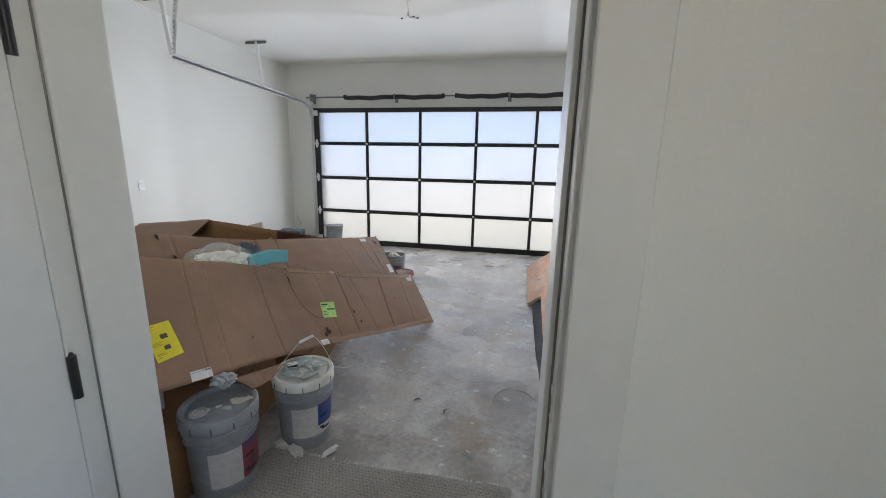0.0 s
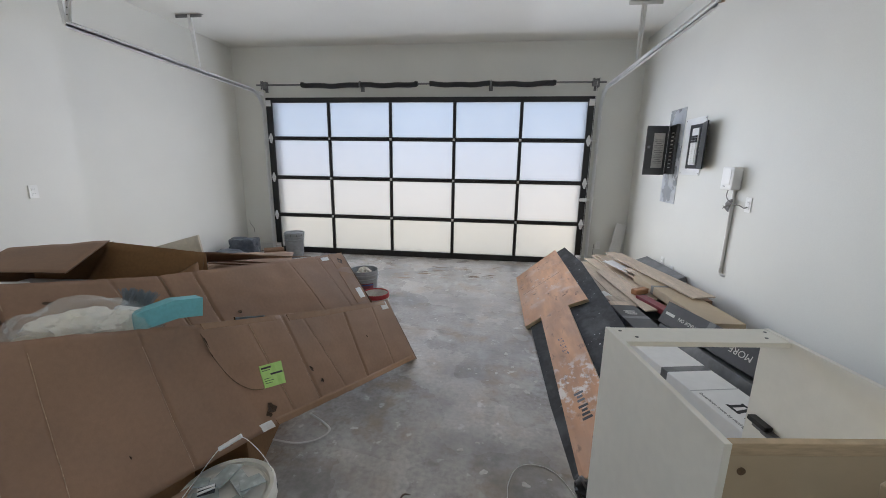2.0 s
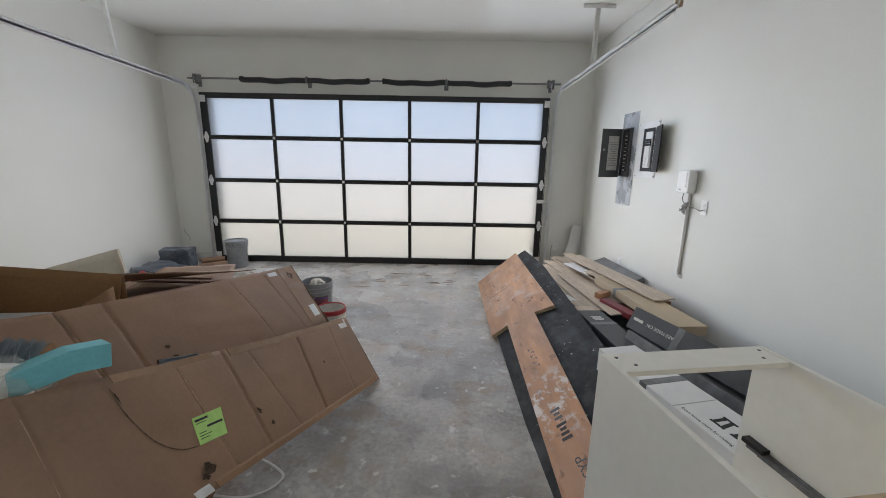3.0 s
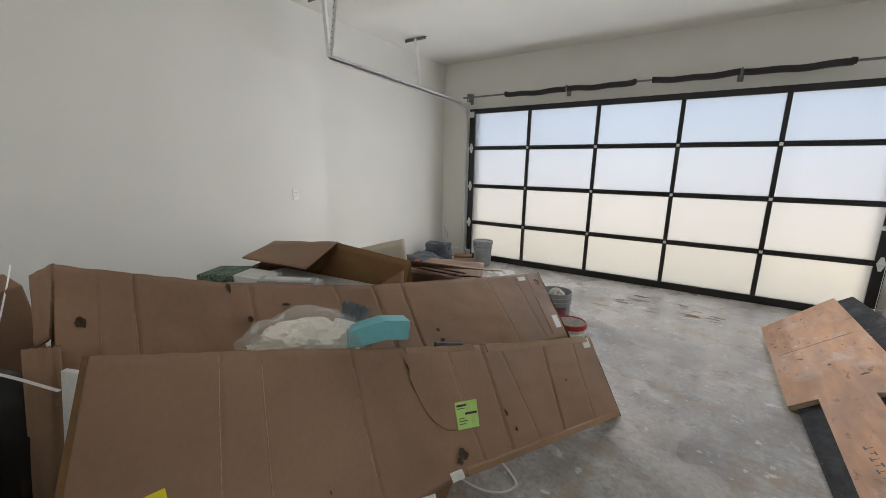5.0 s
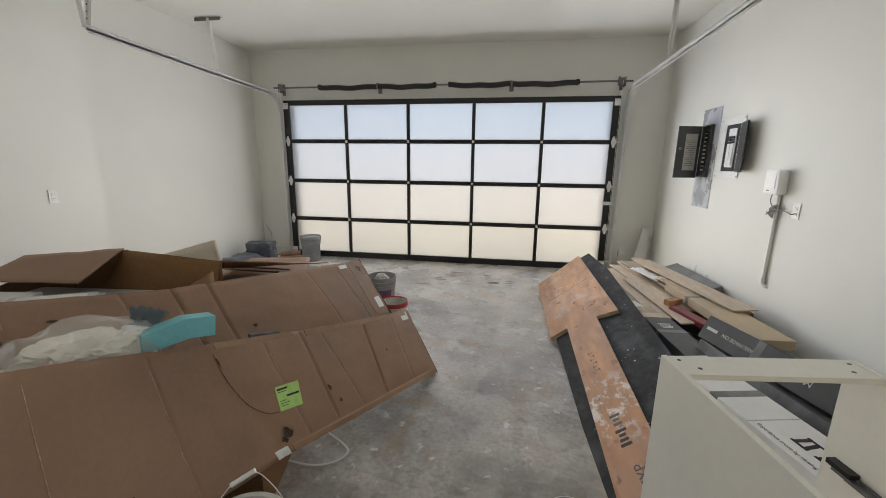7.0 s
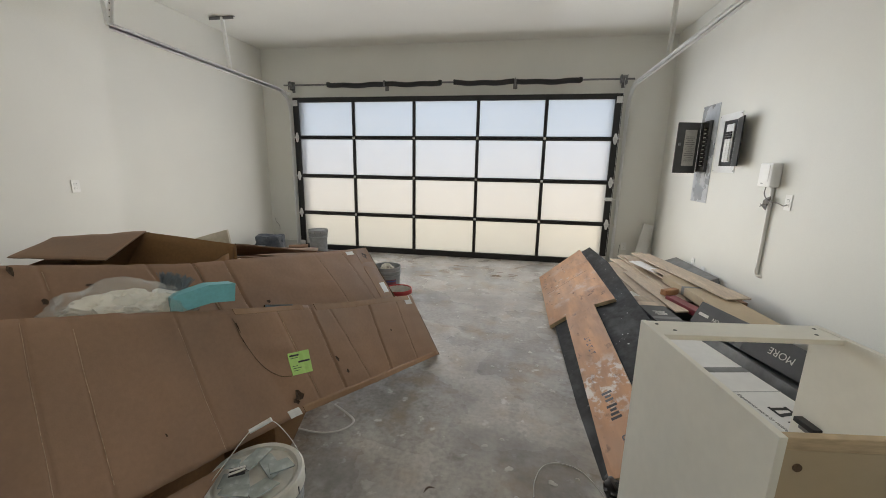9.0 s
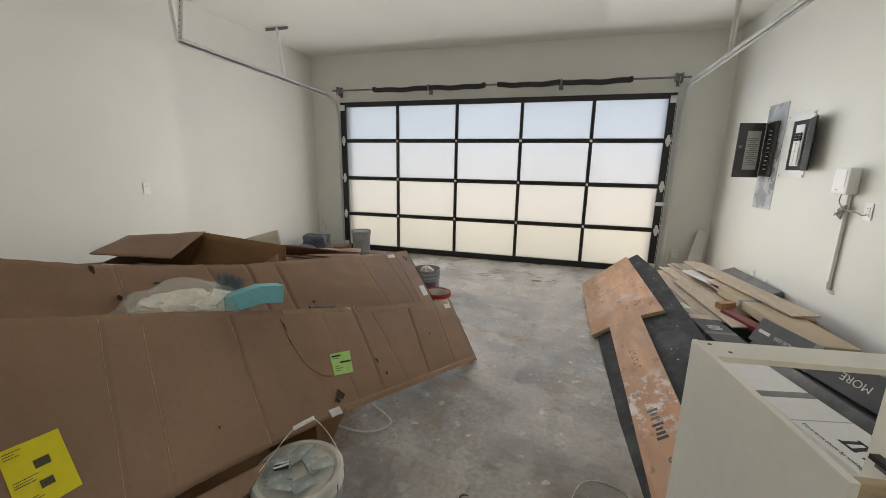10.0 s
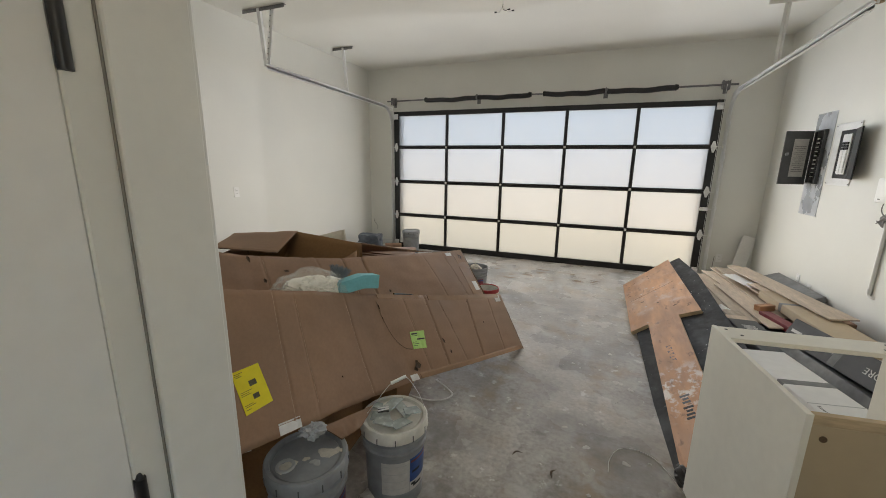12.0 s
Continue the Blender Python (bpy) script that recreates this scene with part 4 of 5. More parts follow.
# flat cardboard stack farther back
fs = thing("cardboard_stack", "stack of loose flattened cardboard sheets", "cardboard")
for k, (pts, mt) in enumerate((([(-1.66, -2.23, .50), (-1.03, -2.13, .512), (-.82, -2.6, .50), (-1.51, -2.92, .49)], "card"),
                               ([(-1.75, -2.6, .46), (-1.2, -2.35, .465), (-.6, -3.2, .55), (-1.3, -3.5, .58)], "card"),
                               ([(-1.72, -2.8, .43), (-1.1, -2.6, .425), (-.55, -3.4, .58), (-1.2, -3.75, .66)], "card_dark"),
                               ([(-1.9, -2.4, .38), (-.95, -2.2, .39), (-.7, -3.3, .4), (-1.6, -3.6, .42)], "card_dark"))):
    bm = bmesh.new()
    plate(bm, pts, 0.006, 0.012)
    part("sheet", bm, [mt, "card_worn"], fs)
for k in range(3):
    bm = bmesh.new()
    bm_box(bm, (.95, .75, .12), pose(-1.25 + .02 * k, -2.95, .065 + .125 * k, 0, 0, 12 + 4 * k), 0.006)
    part("bundle", bm, "card_dark", fs)
for k, (a, b) in enumerate((((-1.55, -2.75, .53), (-1.0, -2.75, .53)), ((-1.6, -2.68, .535), (-.95, -2.66, .535)))):
    bm = bmesh.new()
    bm_tube(bm, [a, b], 0.016, 8, 0.5)
    solid("cardboard_tube", bm, "card", "thin brown cardboard strip on the stack", "cardboard", "", smooth=True, group="cardboard strips")
bm = bmesh.new()
bm_spin(bm, [(0, 0), (.03, 0), (.034, .02), (.02, .04), (0, .045)], pose(-1.62, -2.55, .515, 20, 15, 0), 12)
solid("tape_roll", bm, material("red_white_scrap", (.5, .05, .06), rough=.5), "small red and white packaging scrap", "scrap", "", smooth=True)

# corner clutter by the garage door
M["dried_plaster_board"] = material("cream_board", (0.62, 0.57, 0.47), rough=0.7, grain=40, vary=0.05, bump=0.1)
bm = bmesh.new()
plate(bm, [(-2.62, -2.42, .52), (-1.77, -2.57, .762), (-1.6, -2.62, .0), (-2.52, -2.46, .0)], 0.018, 0.003)
solid("drywall_offcut", bm, ["dried_plaster_board", "dried_plaster_board"], "pale drywall offcut leaning among the scrap", "drywall", "")
M["tarp"] = material("blue_grey_tarp", (0.085, 0.1, 0.125), rough=0.45, grain=30, vary=0.2, stain=7, stain_amount=0.3, bump=0.5, bump_scale=14)


def crumple(name, size, m, mat, label, category, seed, rough=0.35, freq=2.2, flat=True, sub=4, boxy=0.0, ridges=0.0):
    """A creased, sagging bag or heap."""
    bm = bmesh.new()
    bmesh.ops.create_icosphere(bm, subdivisions=sub, radius=1.0)
    for v in bm.verts:
        p = v.co.copy()
        r = 1 + rough * noise.noise(p * freq + Vector((seed, 0, 0))) + 0.4 * rough * (0.5 - abs(noise.noise(p * freq * 2.3 + Vector((0, seed, 0)))) * 2) + 0.12 * rough * noise.noise(p * freq * 7)
        if ridges:
            r += ridges * (1 - abs(noise.noise(p * freq * 1.4 + Vector((3, seed, 1))) * 3.2)) + 0.5 * ridges * (1 - abs(noise.noise(p * freq * 3.1 + Vector((seed, 7, 2))) * 3))
        p = p * r * (1 - boxy + boxy / max(abs(q) for q in v.co))
        if flat and p.z < -0.62:
            p.z = -0.62
        v.co = Vector((p.x * size[0], p.y * size[1], (p.z + 0.62) * size[2]))
    return solid(name, bm, mat, label, category, "", m, True)


crumple("tarp_bag", (.2, .14, .2), pose(-2.66, -.6, 0, 0, 0, 12), "tarp", "crumpled blue-grey tarpaulin bag on the floor", "bag", 2, .16, 1.8, boxy=.75)
crumple("tarp_bag", (.3, .24, .13), pose(-2.6, -1.05, 0, 0, 0, -20), "tarp", "crumpled blue-grey tarpaulin heap on the floor", "bag", 5, .2, 2.0, boxy=.5)
bm = bmesh.new()
bm_cyl(bm, .05, .05, .3, pose(-2.55, -.28, .05, 0, 90, 30), 18)
solid("cardboard_tube", bm, "card", "short brown cardboard tube lying on the floor", "tube", "", smooth=True)
bm = bmesh.new()
plate(bm, [(-2.5, -.2, .03), (-2.1, -.2, .035), (-2.05, -.7, .02), (-2.55, -.75, .02)], 0.008, 0.01)
solid("cardboard_scrap", bm, ["card", "card_worn"], "flat cardboard scrap on the floor", "cardboard", "")
bm = bmesh.new()
bm_tube(bm, spline([(-2.88, YF - .02, .3), (-2.85, -.04, .38), (-2.9, -.05, .45), (-2.93, -.02, .5)], 6), .004, 6)
solid("loose_wire", bm, "cable", "thin grey wire poking out of the corner", "wire", "", smooth=True)

# bag, brush and foam block between the flattened boxes
M["poly_bag"] = material("cream_foam_sheet", (0.88, 0.84, 0.74), rough=0.45, grain=12, vary=0.05, stain=9, stain_amount=0.08, bump=0.3, bump_scale=26)
M["bag_film"] = material("thin_clear_film", (0.85, 0.85, 0.82), rough=0.12, grain=14, vary=0.05, bump=0.9, bump_scale=16)
M["bag_film"].node_tree.nodes["Principled BSDF"].inputs["Alpha"].default_value = 0.2
pb_ob = thing("plastic_bag", "clear plastic bag full of crumpled white foam", "bag", pose(-.235, -4.96, .845, 0, 14, 78))
for nm, sz, sd, rg, mt, lb in (("foam", (.17, .085, .088), 8, .16, "poly_bag", "crumpled cream foam"), ("film", (.215, .11, .112), 9, .16, "bag_film", "glossy clear plastic film")):
    fo = crumple(nm, sz, pose(0, 0, 0), mt, lb, "", sd, rg, 2.6, True, 5, ridges=.13 if nm == "foam" else .05)
    fo.parent = pb_ob
bm = bmesh.new()
rnd = random.Random(4)
for k in range(240):
    a, b = rnd.uniform(0, 6.283), rnd.uniform(0.0, 0.5)
    d = Vector((math.sin(b) * math.cos(a), math.sin(b) * math.sin(a), math.cos(b)))
    o = Vector((rnd.uniform(-.04, .04), rnd.uniform(-.012, .012), 0))
    bm_tube(bm, [o, o + d * .04, o + d * rnd.uniform(.06, .08) + Vector((0, 0, -.008))], 0.0012, 3)
brush = thing("scrub_brush", "white handled brush with stiff grey bristles", "brush", pose(-.2, -4.80, .95, -20, 25, 60))
part("bristles", bm, material("grey_bristle", (.16, .18, .2), rough=.6, bump=0), brush, "stiff grey bristles")
bm = bmesh.new()
bm_box(bm, (.11, .045, .025), Matrix.Translation((0, 0, -.012)), .01, 3)
bm_tube(bm, spline([(-.04, 0, -.012), (-.07, 0, -.06), (-.09, .01, -.15)], 5), .011, 10)
part("handle", bm, "white_plastic", brush, smooth=True)
M["teal_foam"] = material("teal_foam", (0.17, 0.47, 0.52), rough=0.7, grain=80, vary=0.06, stain=8, stain_amount=0.08, bump=0.15)
bm = bmesh.new()
fm = axes((-.116, -4.853, .986), (.109, .156, -.021), (0, 0, 1))
prof = [(-.02, -.034), (.1, .002), (.191, .0), (.191, -.073), (.11, -.068), (-.02, -.1)]
f0 = [bm.verts.new(fm @ Vector((a, b, 0))) for a, b in prof]
f1 = [bm.verts.new(fm @ Vector((a, b - .012, -.09))) for a, b in prof]
bm.faces.new(f0)
bm.faces.new(f1[::-1])
for k in range(6):
    bm.faces.new((f0[k], f0[(k + 1) % 6], f1[(k + 1) % 6], f1[k]))
bmesh.ops.bevel(bm, geom=bm.edges[:], offset=.001, segments=1, affect="EDGES")
solid("foam_block", bm, "teal_foam", "teal blue foam block resting between the boxes", "foam", "")
bm = bmesh.new()
plate(bm, [(-.03, -4.5, .80), (.02, -4.36, .757), (.02, -4.36, .72), (-.03, -4.5, .76)], 0.01, 0.008)
solid("foam_strip", bm, [material("grey_blue_foam", (.2, .25, .3), rough=.7), "card_worn"], "thin grey-blue foam strip behind the box edge", "foam", "")

# cartons that hold the pile up, and the clutter at its near end
def carton(name, size, m, label, mat="card", text=None):
    ob = thing(name, label, "box", m, "cardboard boxes")
    bm = bmesh.new()
    bm_box(bm, size, None, 0.006, 2)
    body = part("body", bm, mat, ob)
    bm = bmesh.new()
    bm_box(bm, (size[0] * 0.98, 0.05, 0.0012), Matrix.Translation((0, 0, size[2] / 2 + .0007)))
    part("tape", bm, "tape_clear", body)
    return ob


carton("carton", (.42, .9, .34), pose(-.28, -5.2, .172, 0, 0, 6), "dark brown carton under the flattened boxes", "card_dark")
carton("carton", (.4, 1.0, .25), pose(-.28, -4.16, .127, 0, 0, 14), "dark brown carton under the flattened boxes", "card_dark")
carton("carton", (.34, .5, .28), pose(-.34, -4.92, .66 - .17, 0, 0, 12), "brown carton under the flattened boxes", "card_dark")
carton("carton", (.3, .7, .24), pose(-.42, -4.9, .75, 0, -3, 14), "brown carton under the plastic bag", "card_dark")
lc = carton("carton", (.14, .4, .27), pose(-.85, -5.68, .995, 8, 6, 6), "brown carton with a printed number", "card")
lettering("lettering", "OC 2218026", lc, axes((.0708, .12, .11), (0, -.22, -.9), (0, 1, -.3)), .036, "ink", "dark printed number")
text_lines("print_line", (1, .7, .9), lc, axes((.0706, -.17, .06), (0, .08, .3), (0, -1, 0)), .1, .05, "ink")
carton("carton", (.3, .44, .84), pose(-.95, -5.68, .42, 0, 0, 2), "tall dark carton beneath another carton", "card_dark")
M["black_bag"] = material("black_poly", (0.012, 0.012, 0.013), rough=0.35, grain=20, vary=0.2, stain=6, stain_amount=0.2, bump=0.6, bump_scale=11)
crumple("refuse_bag", (.19, .2, .64), pose(-.6, -5.7, 0, 0, 0, 8), "black_bag", "full black plastic refuse bag beside the boxes", "bag", 12, .22, 1.8)
bm = bmesh.new()
plate(bm, [(-.52, -5.555, 1.05), (-.5, -5.49, 1.04), (-.4, -5.6, 0.0), (-.43, -5.66, 0.0)], 0.012, 0.006)
solid("corner_protector", bm, ["card", "card_worn"], "upright cardboard edge protector with a torn end", "cardboard", "")
bm = bmesh.new()
plate(bm, [(-.49, -5.5, .98), (-.30, -5.32, .92), (-.2, -5.42, .0), (-.36, -5.62, .0)], 0.02, 0.002)
solid("foam_board", bm, ["foam_white", "foam_white"], "white foam board standing behind the box", "foam", "")
for k, pts in enumerate(([(-.95, -5.86, 1.02), (-.75, -5.72, 1.03), (-.55, -5.6, 1.0), (-.42, -5.52, .96)], [(-.8, -5.66, .82), (-.74, -5.58, 1.0), (-.78, -5.53, 1.13), (-.84, -5.5, 1.2)],
                         [(-.52, -5.62, .95), (-.48, -5.66, .8), (-.44, -5.66, .65), (-.4, -5.62, .58)])):
    bm = bmesh.new()
    bm_tube(bm, spline(pts, 8), 0.005, 6, 0.2)
    solid("packing_strap", bm, "strap", "loose white plastic packing strap", "strap", "", smooth=True, group="packing straps")
crumple("foam_wrap", (.05, .03, .035), pose(-.22, -5.62, .7, 0, 30, 20), "foam_grey", "scrap of grey foam wrap stuck by the box", "packaging", 21, .5, 3, False, 3)
bm = bmesh.new()
plate(bm, [(-.2, -5.64, .62), (-.08, -5.62, .64), (-.03, -5.74, .25), (-.2, -5.78, .2)], 0.004, 0.03)
solid("plastic_sheet", bm, [material("blue_film", (.1, .33, .45), rough=.25), "strap"], "crumpled blue plastic film under the box", "plastic", "")
crumple("foam_wrap", (.045, .03, .03), pose(.07, -5.36, .5, 0, 10, 40), "foam_grey", "scrap of clear bubble wrap hanging below the tape", "packaging", 31, .6, 3, False, 4)
# ---- buckets ----
M["grey_pail"] = material("grey_pail_plastic", (0.27, 0.285, 0.3), rough=0.42, grain=30, vary=0.08, stain=7, stain_amount=0.16, bump=0.05)
M["white_lid"] = material("plaster_smeared_lid", (0.66, 0.65, 0.6), rough=0.5, grain=25, vary=0.1, stain=8, stain_amount=0.14, bump=0.1)
M["dried_plaster"] = material("dried_plaster", (0.6, 0.57, 0.5), rough=0.85, grain=60, vary=0.1, stain=8, stain_amount=0.15, bump=0.4)
M["red_rim"] = material("red_plastic", (0.42, 0.04, 0.045), rough=0.4, grain=30, vary=0.08, bump=0.03)
M["blue_print"] = material("blue_print", (0.03, 0.09, 0.32), rough=0.45, grain=12, vary=0.3, stain=9, stain_amount=0.4, bump=0.0)
M["red_print"] = material("red_print", (0.22, 0.05, 0.07), rough=0.45, grain=14, vary=0.3, stain=12, stain_amount=0.4, bump=0.0)


def wrap(bm, r0, r1, z0, z1, a0, a1, lift=0.0008, n=14):
    """A label patch round a tapered pail of height 0.37."""
    def rad(z):
        return r0 + (r1 - r0) * z / 0.37 + lift
    rows = [[bm.verts.new(((rad(z) - d) * math.cos(a0 + (a1 - a0) * k / n), (rad(z) - d) * math.sin(a0 + (a1 - a0) * k / n), z)) for k in range(n + 1)] for z, d in ((z0, 0), (z1, 0))]
    for k in range(n):
        bm.faces.new((rows[0][k], rows[0][k + 1], rows[1][k + 1], rows[1][k]))


def pail(m, label, lid=None, body="grey_pail", rim="grey_pail", label_at=None, band=None, handle=False, fill=None, scale=1.0):
    ob = thing("bucket", label, "bucket", m @ Matrix.Scale(scale, 4), "buckets")
    bm = bmesh.new()
    prof = [(0, .004), (.12, .004), (.128, 0), (.131, .006), (.140, .265), (.150, .272), (.1505, .285), (.1425, .29), (.143, .305), (.152, .312), (.1525, .325), (.145, .33), (.1465, .362), (.149, .37), (.143, .37), (.1395, .355), (.134, .06)]
    bm_spin(bm, prof + [(0, .05 if fill is None else fill)], None, 40)
    bo = part("body", bm, body, ob, smooth=True)
    if rim != body:
        bm = bmesh.new()
        bm_spin(bm, [(.1415, .372), (.1415, .33), (.1535, .33), (.155, .345), (.1535, .374), (.146, .378), (.1415, .372)], None, 40)
        part("rim", bm, rim, ob, smooth=True)
    if lid:
        bm = bmesh.new()
        bm_spin(bm, [(0, .382), (.122, .382), (.127, .376), (.132, .378), (.136, .392), (.15, .395), (.156, .388), (.158, .345), (.1545, .342), (.153, .372), (0, .372)], None, 44)
        li = part("lid", bm, lid, ob, smooth=True)
        for k in range(12):
            a = 2 * math.pi * k / 12
            bm = bmesh.new()
            bm_box(bm, (.003, .004, .03), pose(.1575 * math.cos(a), .1575 * math.sin(a), .357, 0, 0, math.degrees(a)))
            part("notch", bm, "grey_panel", li)
    if label_at is not None:
        bm = bmesh.new()
        wrap(bm, .1315, .1435, .07, .24, label_at, label_at + 0.95)
        part("text_panel", bm, "paper", bo, "pale printed label panel")
        for k in range(4):
            bm = bmesh.new()
            wrap(bm, .1315, .1435, .1 + .04 * k, .1025 + .04 * k, label_at + .05, label_at + .85, 0.0014)
            part("print_line", bm, "foam_grey", bo)
        bm = bmesh.new()
        wrap(bm, .1315, .1435, .12, .245, label_at + 0.96, label_at + 1.9)
        pr = part("picture_panel", bm, band, bo, "coloured printed label panel")
        bm = bmesh.new()
        wrap(bm, .1315, .1435, .07, .119, label_at + 0.96, label_at + 1.9)
        part("text_panel", bm, "paper" if band == "blue_print" else band, bo)
        for k, (z, a, b) in enumerate(((.222, 0.99, 1.88), (.165, 1.05, 1.4), (.088, 1.1, 1.5), (.1, 1.02, 1.2))):
            bm = bmesh.new()
            wrap(bm, .1315, .1435, z, z + .012, label_at + a, label_at + b, .0016)
            part("print_block", bm, ("red_print" if band == "blue_print" else "blue_print") if k == 0 else "ink", bo)
    if handle:
        bm = bmesh.new()
        bm_tube(bm, spline([(-.155, 0, .33), (-.16, .02, .36), (-.1, .07, .5), (-.03, .09, .56), (.03, .09, .565), (.1, .07, .5), (.158, .02, .36), (.155, 0, .33)], 6), .002, 6)
        ha = part("wire_handle", bm, "steel", ob, smooth=True)
        bm = bmesh.new()
        bm_cyl(bm, .0105, .0105, .1, pose(-.05, .09, .564, 0, 90, 0), 12)
        part("grip", bm, "white_plastic", ha, "white plastic grip", True)
    return ob


wb = pail(pose(.235, -4.99, 0, 0, 0, 0), "grey plaster bucket with white lid and wire handle", "white_lid", label_at=-1.52, band="blue_print")
# loose bail handle leaning up from the bucket
bm = bmesh.new()
bm_tube(bm, spline([(-.11, -.11, .33), (-.112, -.1, .39), (-.07, -.02, .47), (-.03, .04, .53), (.02, .07, .552), (.06, .09, .5), (.1, .1, .42), (.12, .1, .33)], 6), .0013, 6)
ha = part("wire_handle", bm, "steel", wb, "bent wire bail handle", True)
bm = bmesh.new()
bm_tube(bm, [(-.035, .035, .525), (.025, .072, .556)], .008, 10)
part("grip", bm, "white_plastic", ha, "white plastic grip", True)
M["cut_tile"] = material("cut_glass_tile", (0.42, 0.47, 0.46), rough=0.25, grain=10, vary=0.1, stain=30, stain_amount=0.2, bump=0.05)
rnd = random.Random(9)
for k, (x, y, rz, a, b) in enumerate(((-.05, -.03, 20, .1, .06), (.03, .04, -35, .12, .05), (.06, -.05, 60, .09, .06), (-.04, .06, 80, .11, .05), (-.09, .01, 10, .05, .04), (.0, -.09, 5, .1, .045), (.08, .03, 40, .08, .05))):
    bm = bmesh.new()
    bm_box(bm, (a, b, .006), None, .001)
    for v in bm.verts:
        if v.co.x > 0 and v.co.y > 0:
            v.co.x -= a * .2
    solid("tile_offcut", bm, "cut_tile", "pale glassy tile offcut lying on the bucket lid", "tile", "", pose(.235 + x, -4.99 + y, .389 + .0045 * k, rnd.uniform(-3, 3), rnd.uniform(-3, 3), rz), group="tile offcuts")
bm = bmesh.new()
bm_box(bm, (.05, .035, .004), None, .001)
solid("paper_tag", bm, "ink", "small black card with white strips on the lid", "tag", "", pose(.2, -5.03, .432, 4, 0, 30))
bm = bmesh.new()
bm_box(bm, (.05, .008, .004), pose(0, 0.006, 0), .001)
bm_box(bm, (.05, .008, .004), pose(0, -0.008, 0, 0, 0, 8), .001)
solid("plastic_spacer", bm, "white_plastic", "white plastic tile spacers on the lid", "spacer", "", pose(.2, -5.03, .438, 4, 0, 35))

gb = pail(pose(.045, -5.365, 0, 0, 0, 0), "large grey lidded bucket with dried plaster spots", "grey_pail", label_at=-1.26, band="red_print", scale=1.03)
lid_ob = [c for c in gb.children if c.name.startswith("lid")][0]


def blot(r, m, seed, mat, parent, name="plaster_spot", h=0.0015):
    """A thin uneven dried splash."""
    rnd = random.Random(seed)
    bm = bmesh.new()
    n = 18
    ph = [rnd.uniform(0, 6.28) for _ in range(3)]
    ring = []
    for k in range(n):
        a = 6.283 * k / n
        q = r * (1 + .25 * math.sin(2 * a + ph[0]) + .15 * math.sin(3 * a + ph[1]) + .1 * math.sin(5 * a + ph[2]))
        ring.append((q * math.cos(a), q * math.sin(a)))
    c = bm.verts.new((0, 0, h))
    mid = [bm.verts.new((x * .8, y * .8, h)) for x, y in ring]
    out = [bm.verts.new((x, y, 0)) for x, y in ring]
    for k in range(n):
        j = (k + 1) % n
        bm.faces.new((c, mid[k], mid[j]))
        bm.faces.new((mid[k], out[k], out[j], mid[j]))
    bmesh.ops.transform(bm, matrix=m, verts=bm.verts[:])
    return part(name, bm, mat, parent)


for k, (x, y, r) in enumerate(((-.035, -.07, .03), (.06, .05, .032), (.005, -.01, .012), (.05, -.01, .018), (.09, .08, .015))):
    blot(r, pose(x, y, .3822), k, "dried_plaster" if k != 3 else "foam_grey", lid_ob)
bm = bmesh.new()
bm_spin(bm, [(.022, .382), (.024, .387), (.034, .388), (.037, .382)], pose(-.04, -.07, 0), 24)
part("pour_cap", bm, "foam_grey", lid_ob, "round pour spout cap", True)
pail(pose(-1.99, -.33, 0, 0, 0, 40), "grey lidded bucket standing by the garage door", "grey_pail")
mb = pail(pose(-.24, -2.14, 0, 0, 0, -30), "open grey bucket with a red and dark label", fill=.28, label_at=-1.9, band="red_print")
crumple("cement_bag_scrap", (.08, .07, .06), pose(-.24, -2.14, .281), "dried_plaster", "crumpled scrap lying in the open bucket", "scrap", 41, .4, 3, True, 3)
rb = pail(pose(.05, -2.68, 0, 0, 0, 10), "pale bucket with a red rim full of dried compound", body="white_lid", rim="red_rim", fill=.335, scale=.82)

# ---- cabinet ----
M["hardboard"] = material("tan_hardboard", (0.5, 0.4, 0.27), rough=0.55, grain=12, vary=0.04, stain=2, stain_amount=0.12, bump=0.03)
CM = pose(1.512, -4.612, 0, 0, 0, 7.7)
cab = thing("base_cabinet", "cream kitchen base cabinet carcass without doors, seen from behind", "cabinet", CM)
CW, CD, C0, C1 = .6, .6, .11, .915
for nm, a, b, mt, lb in (("side_panel", (0, -CD, C0), (.018, 0, C1), "white_melamine", ""), ("side_panel", (CW - .018, -CD, C0), (CW, 0, C1), "white_melamine", ""),
                         ("stretcher", (.0185, -.115, C1 - .02), (CW - .0185, -.001, C1 - .002), "white_melamine", "cream front stretcher with screws"),
                         ("bottom_panel", (.0185, -CD + .02, C0 + .01), (CW - .0185, -.001, C0 + .028), "white_melamine", ""),
                         ("back_panel", (.0185, -CD + .004, C0 + .03), (CW - .0185, -CD + .02, C1 - .032), "hardboard", "unpainted hardboard back panel"),
                         ("back_rail", (.0185, -CD + .003, C1 - .0315), (CW - .0185, -CD + .021, C1 - .001), "raw_ply", "raw plywood top edge")):
    bm = bmesh.new()
    box_between(bm, a, b, 0.0012)
    part(nm, bm, mt, cab, lb)
for x in (.04, .075, CW - .075, CW - .04):
    bm = bmesh.new()
    bm_cyl(bm, .006, .006, .0015, Matrix.Translation((x, -.03 - .05 * (x in (.075, CW - .075)), C1 - .0025)), 12)
    part("screw", bm, "grey_panel", cab)
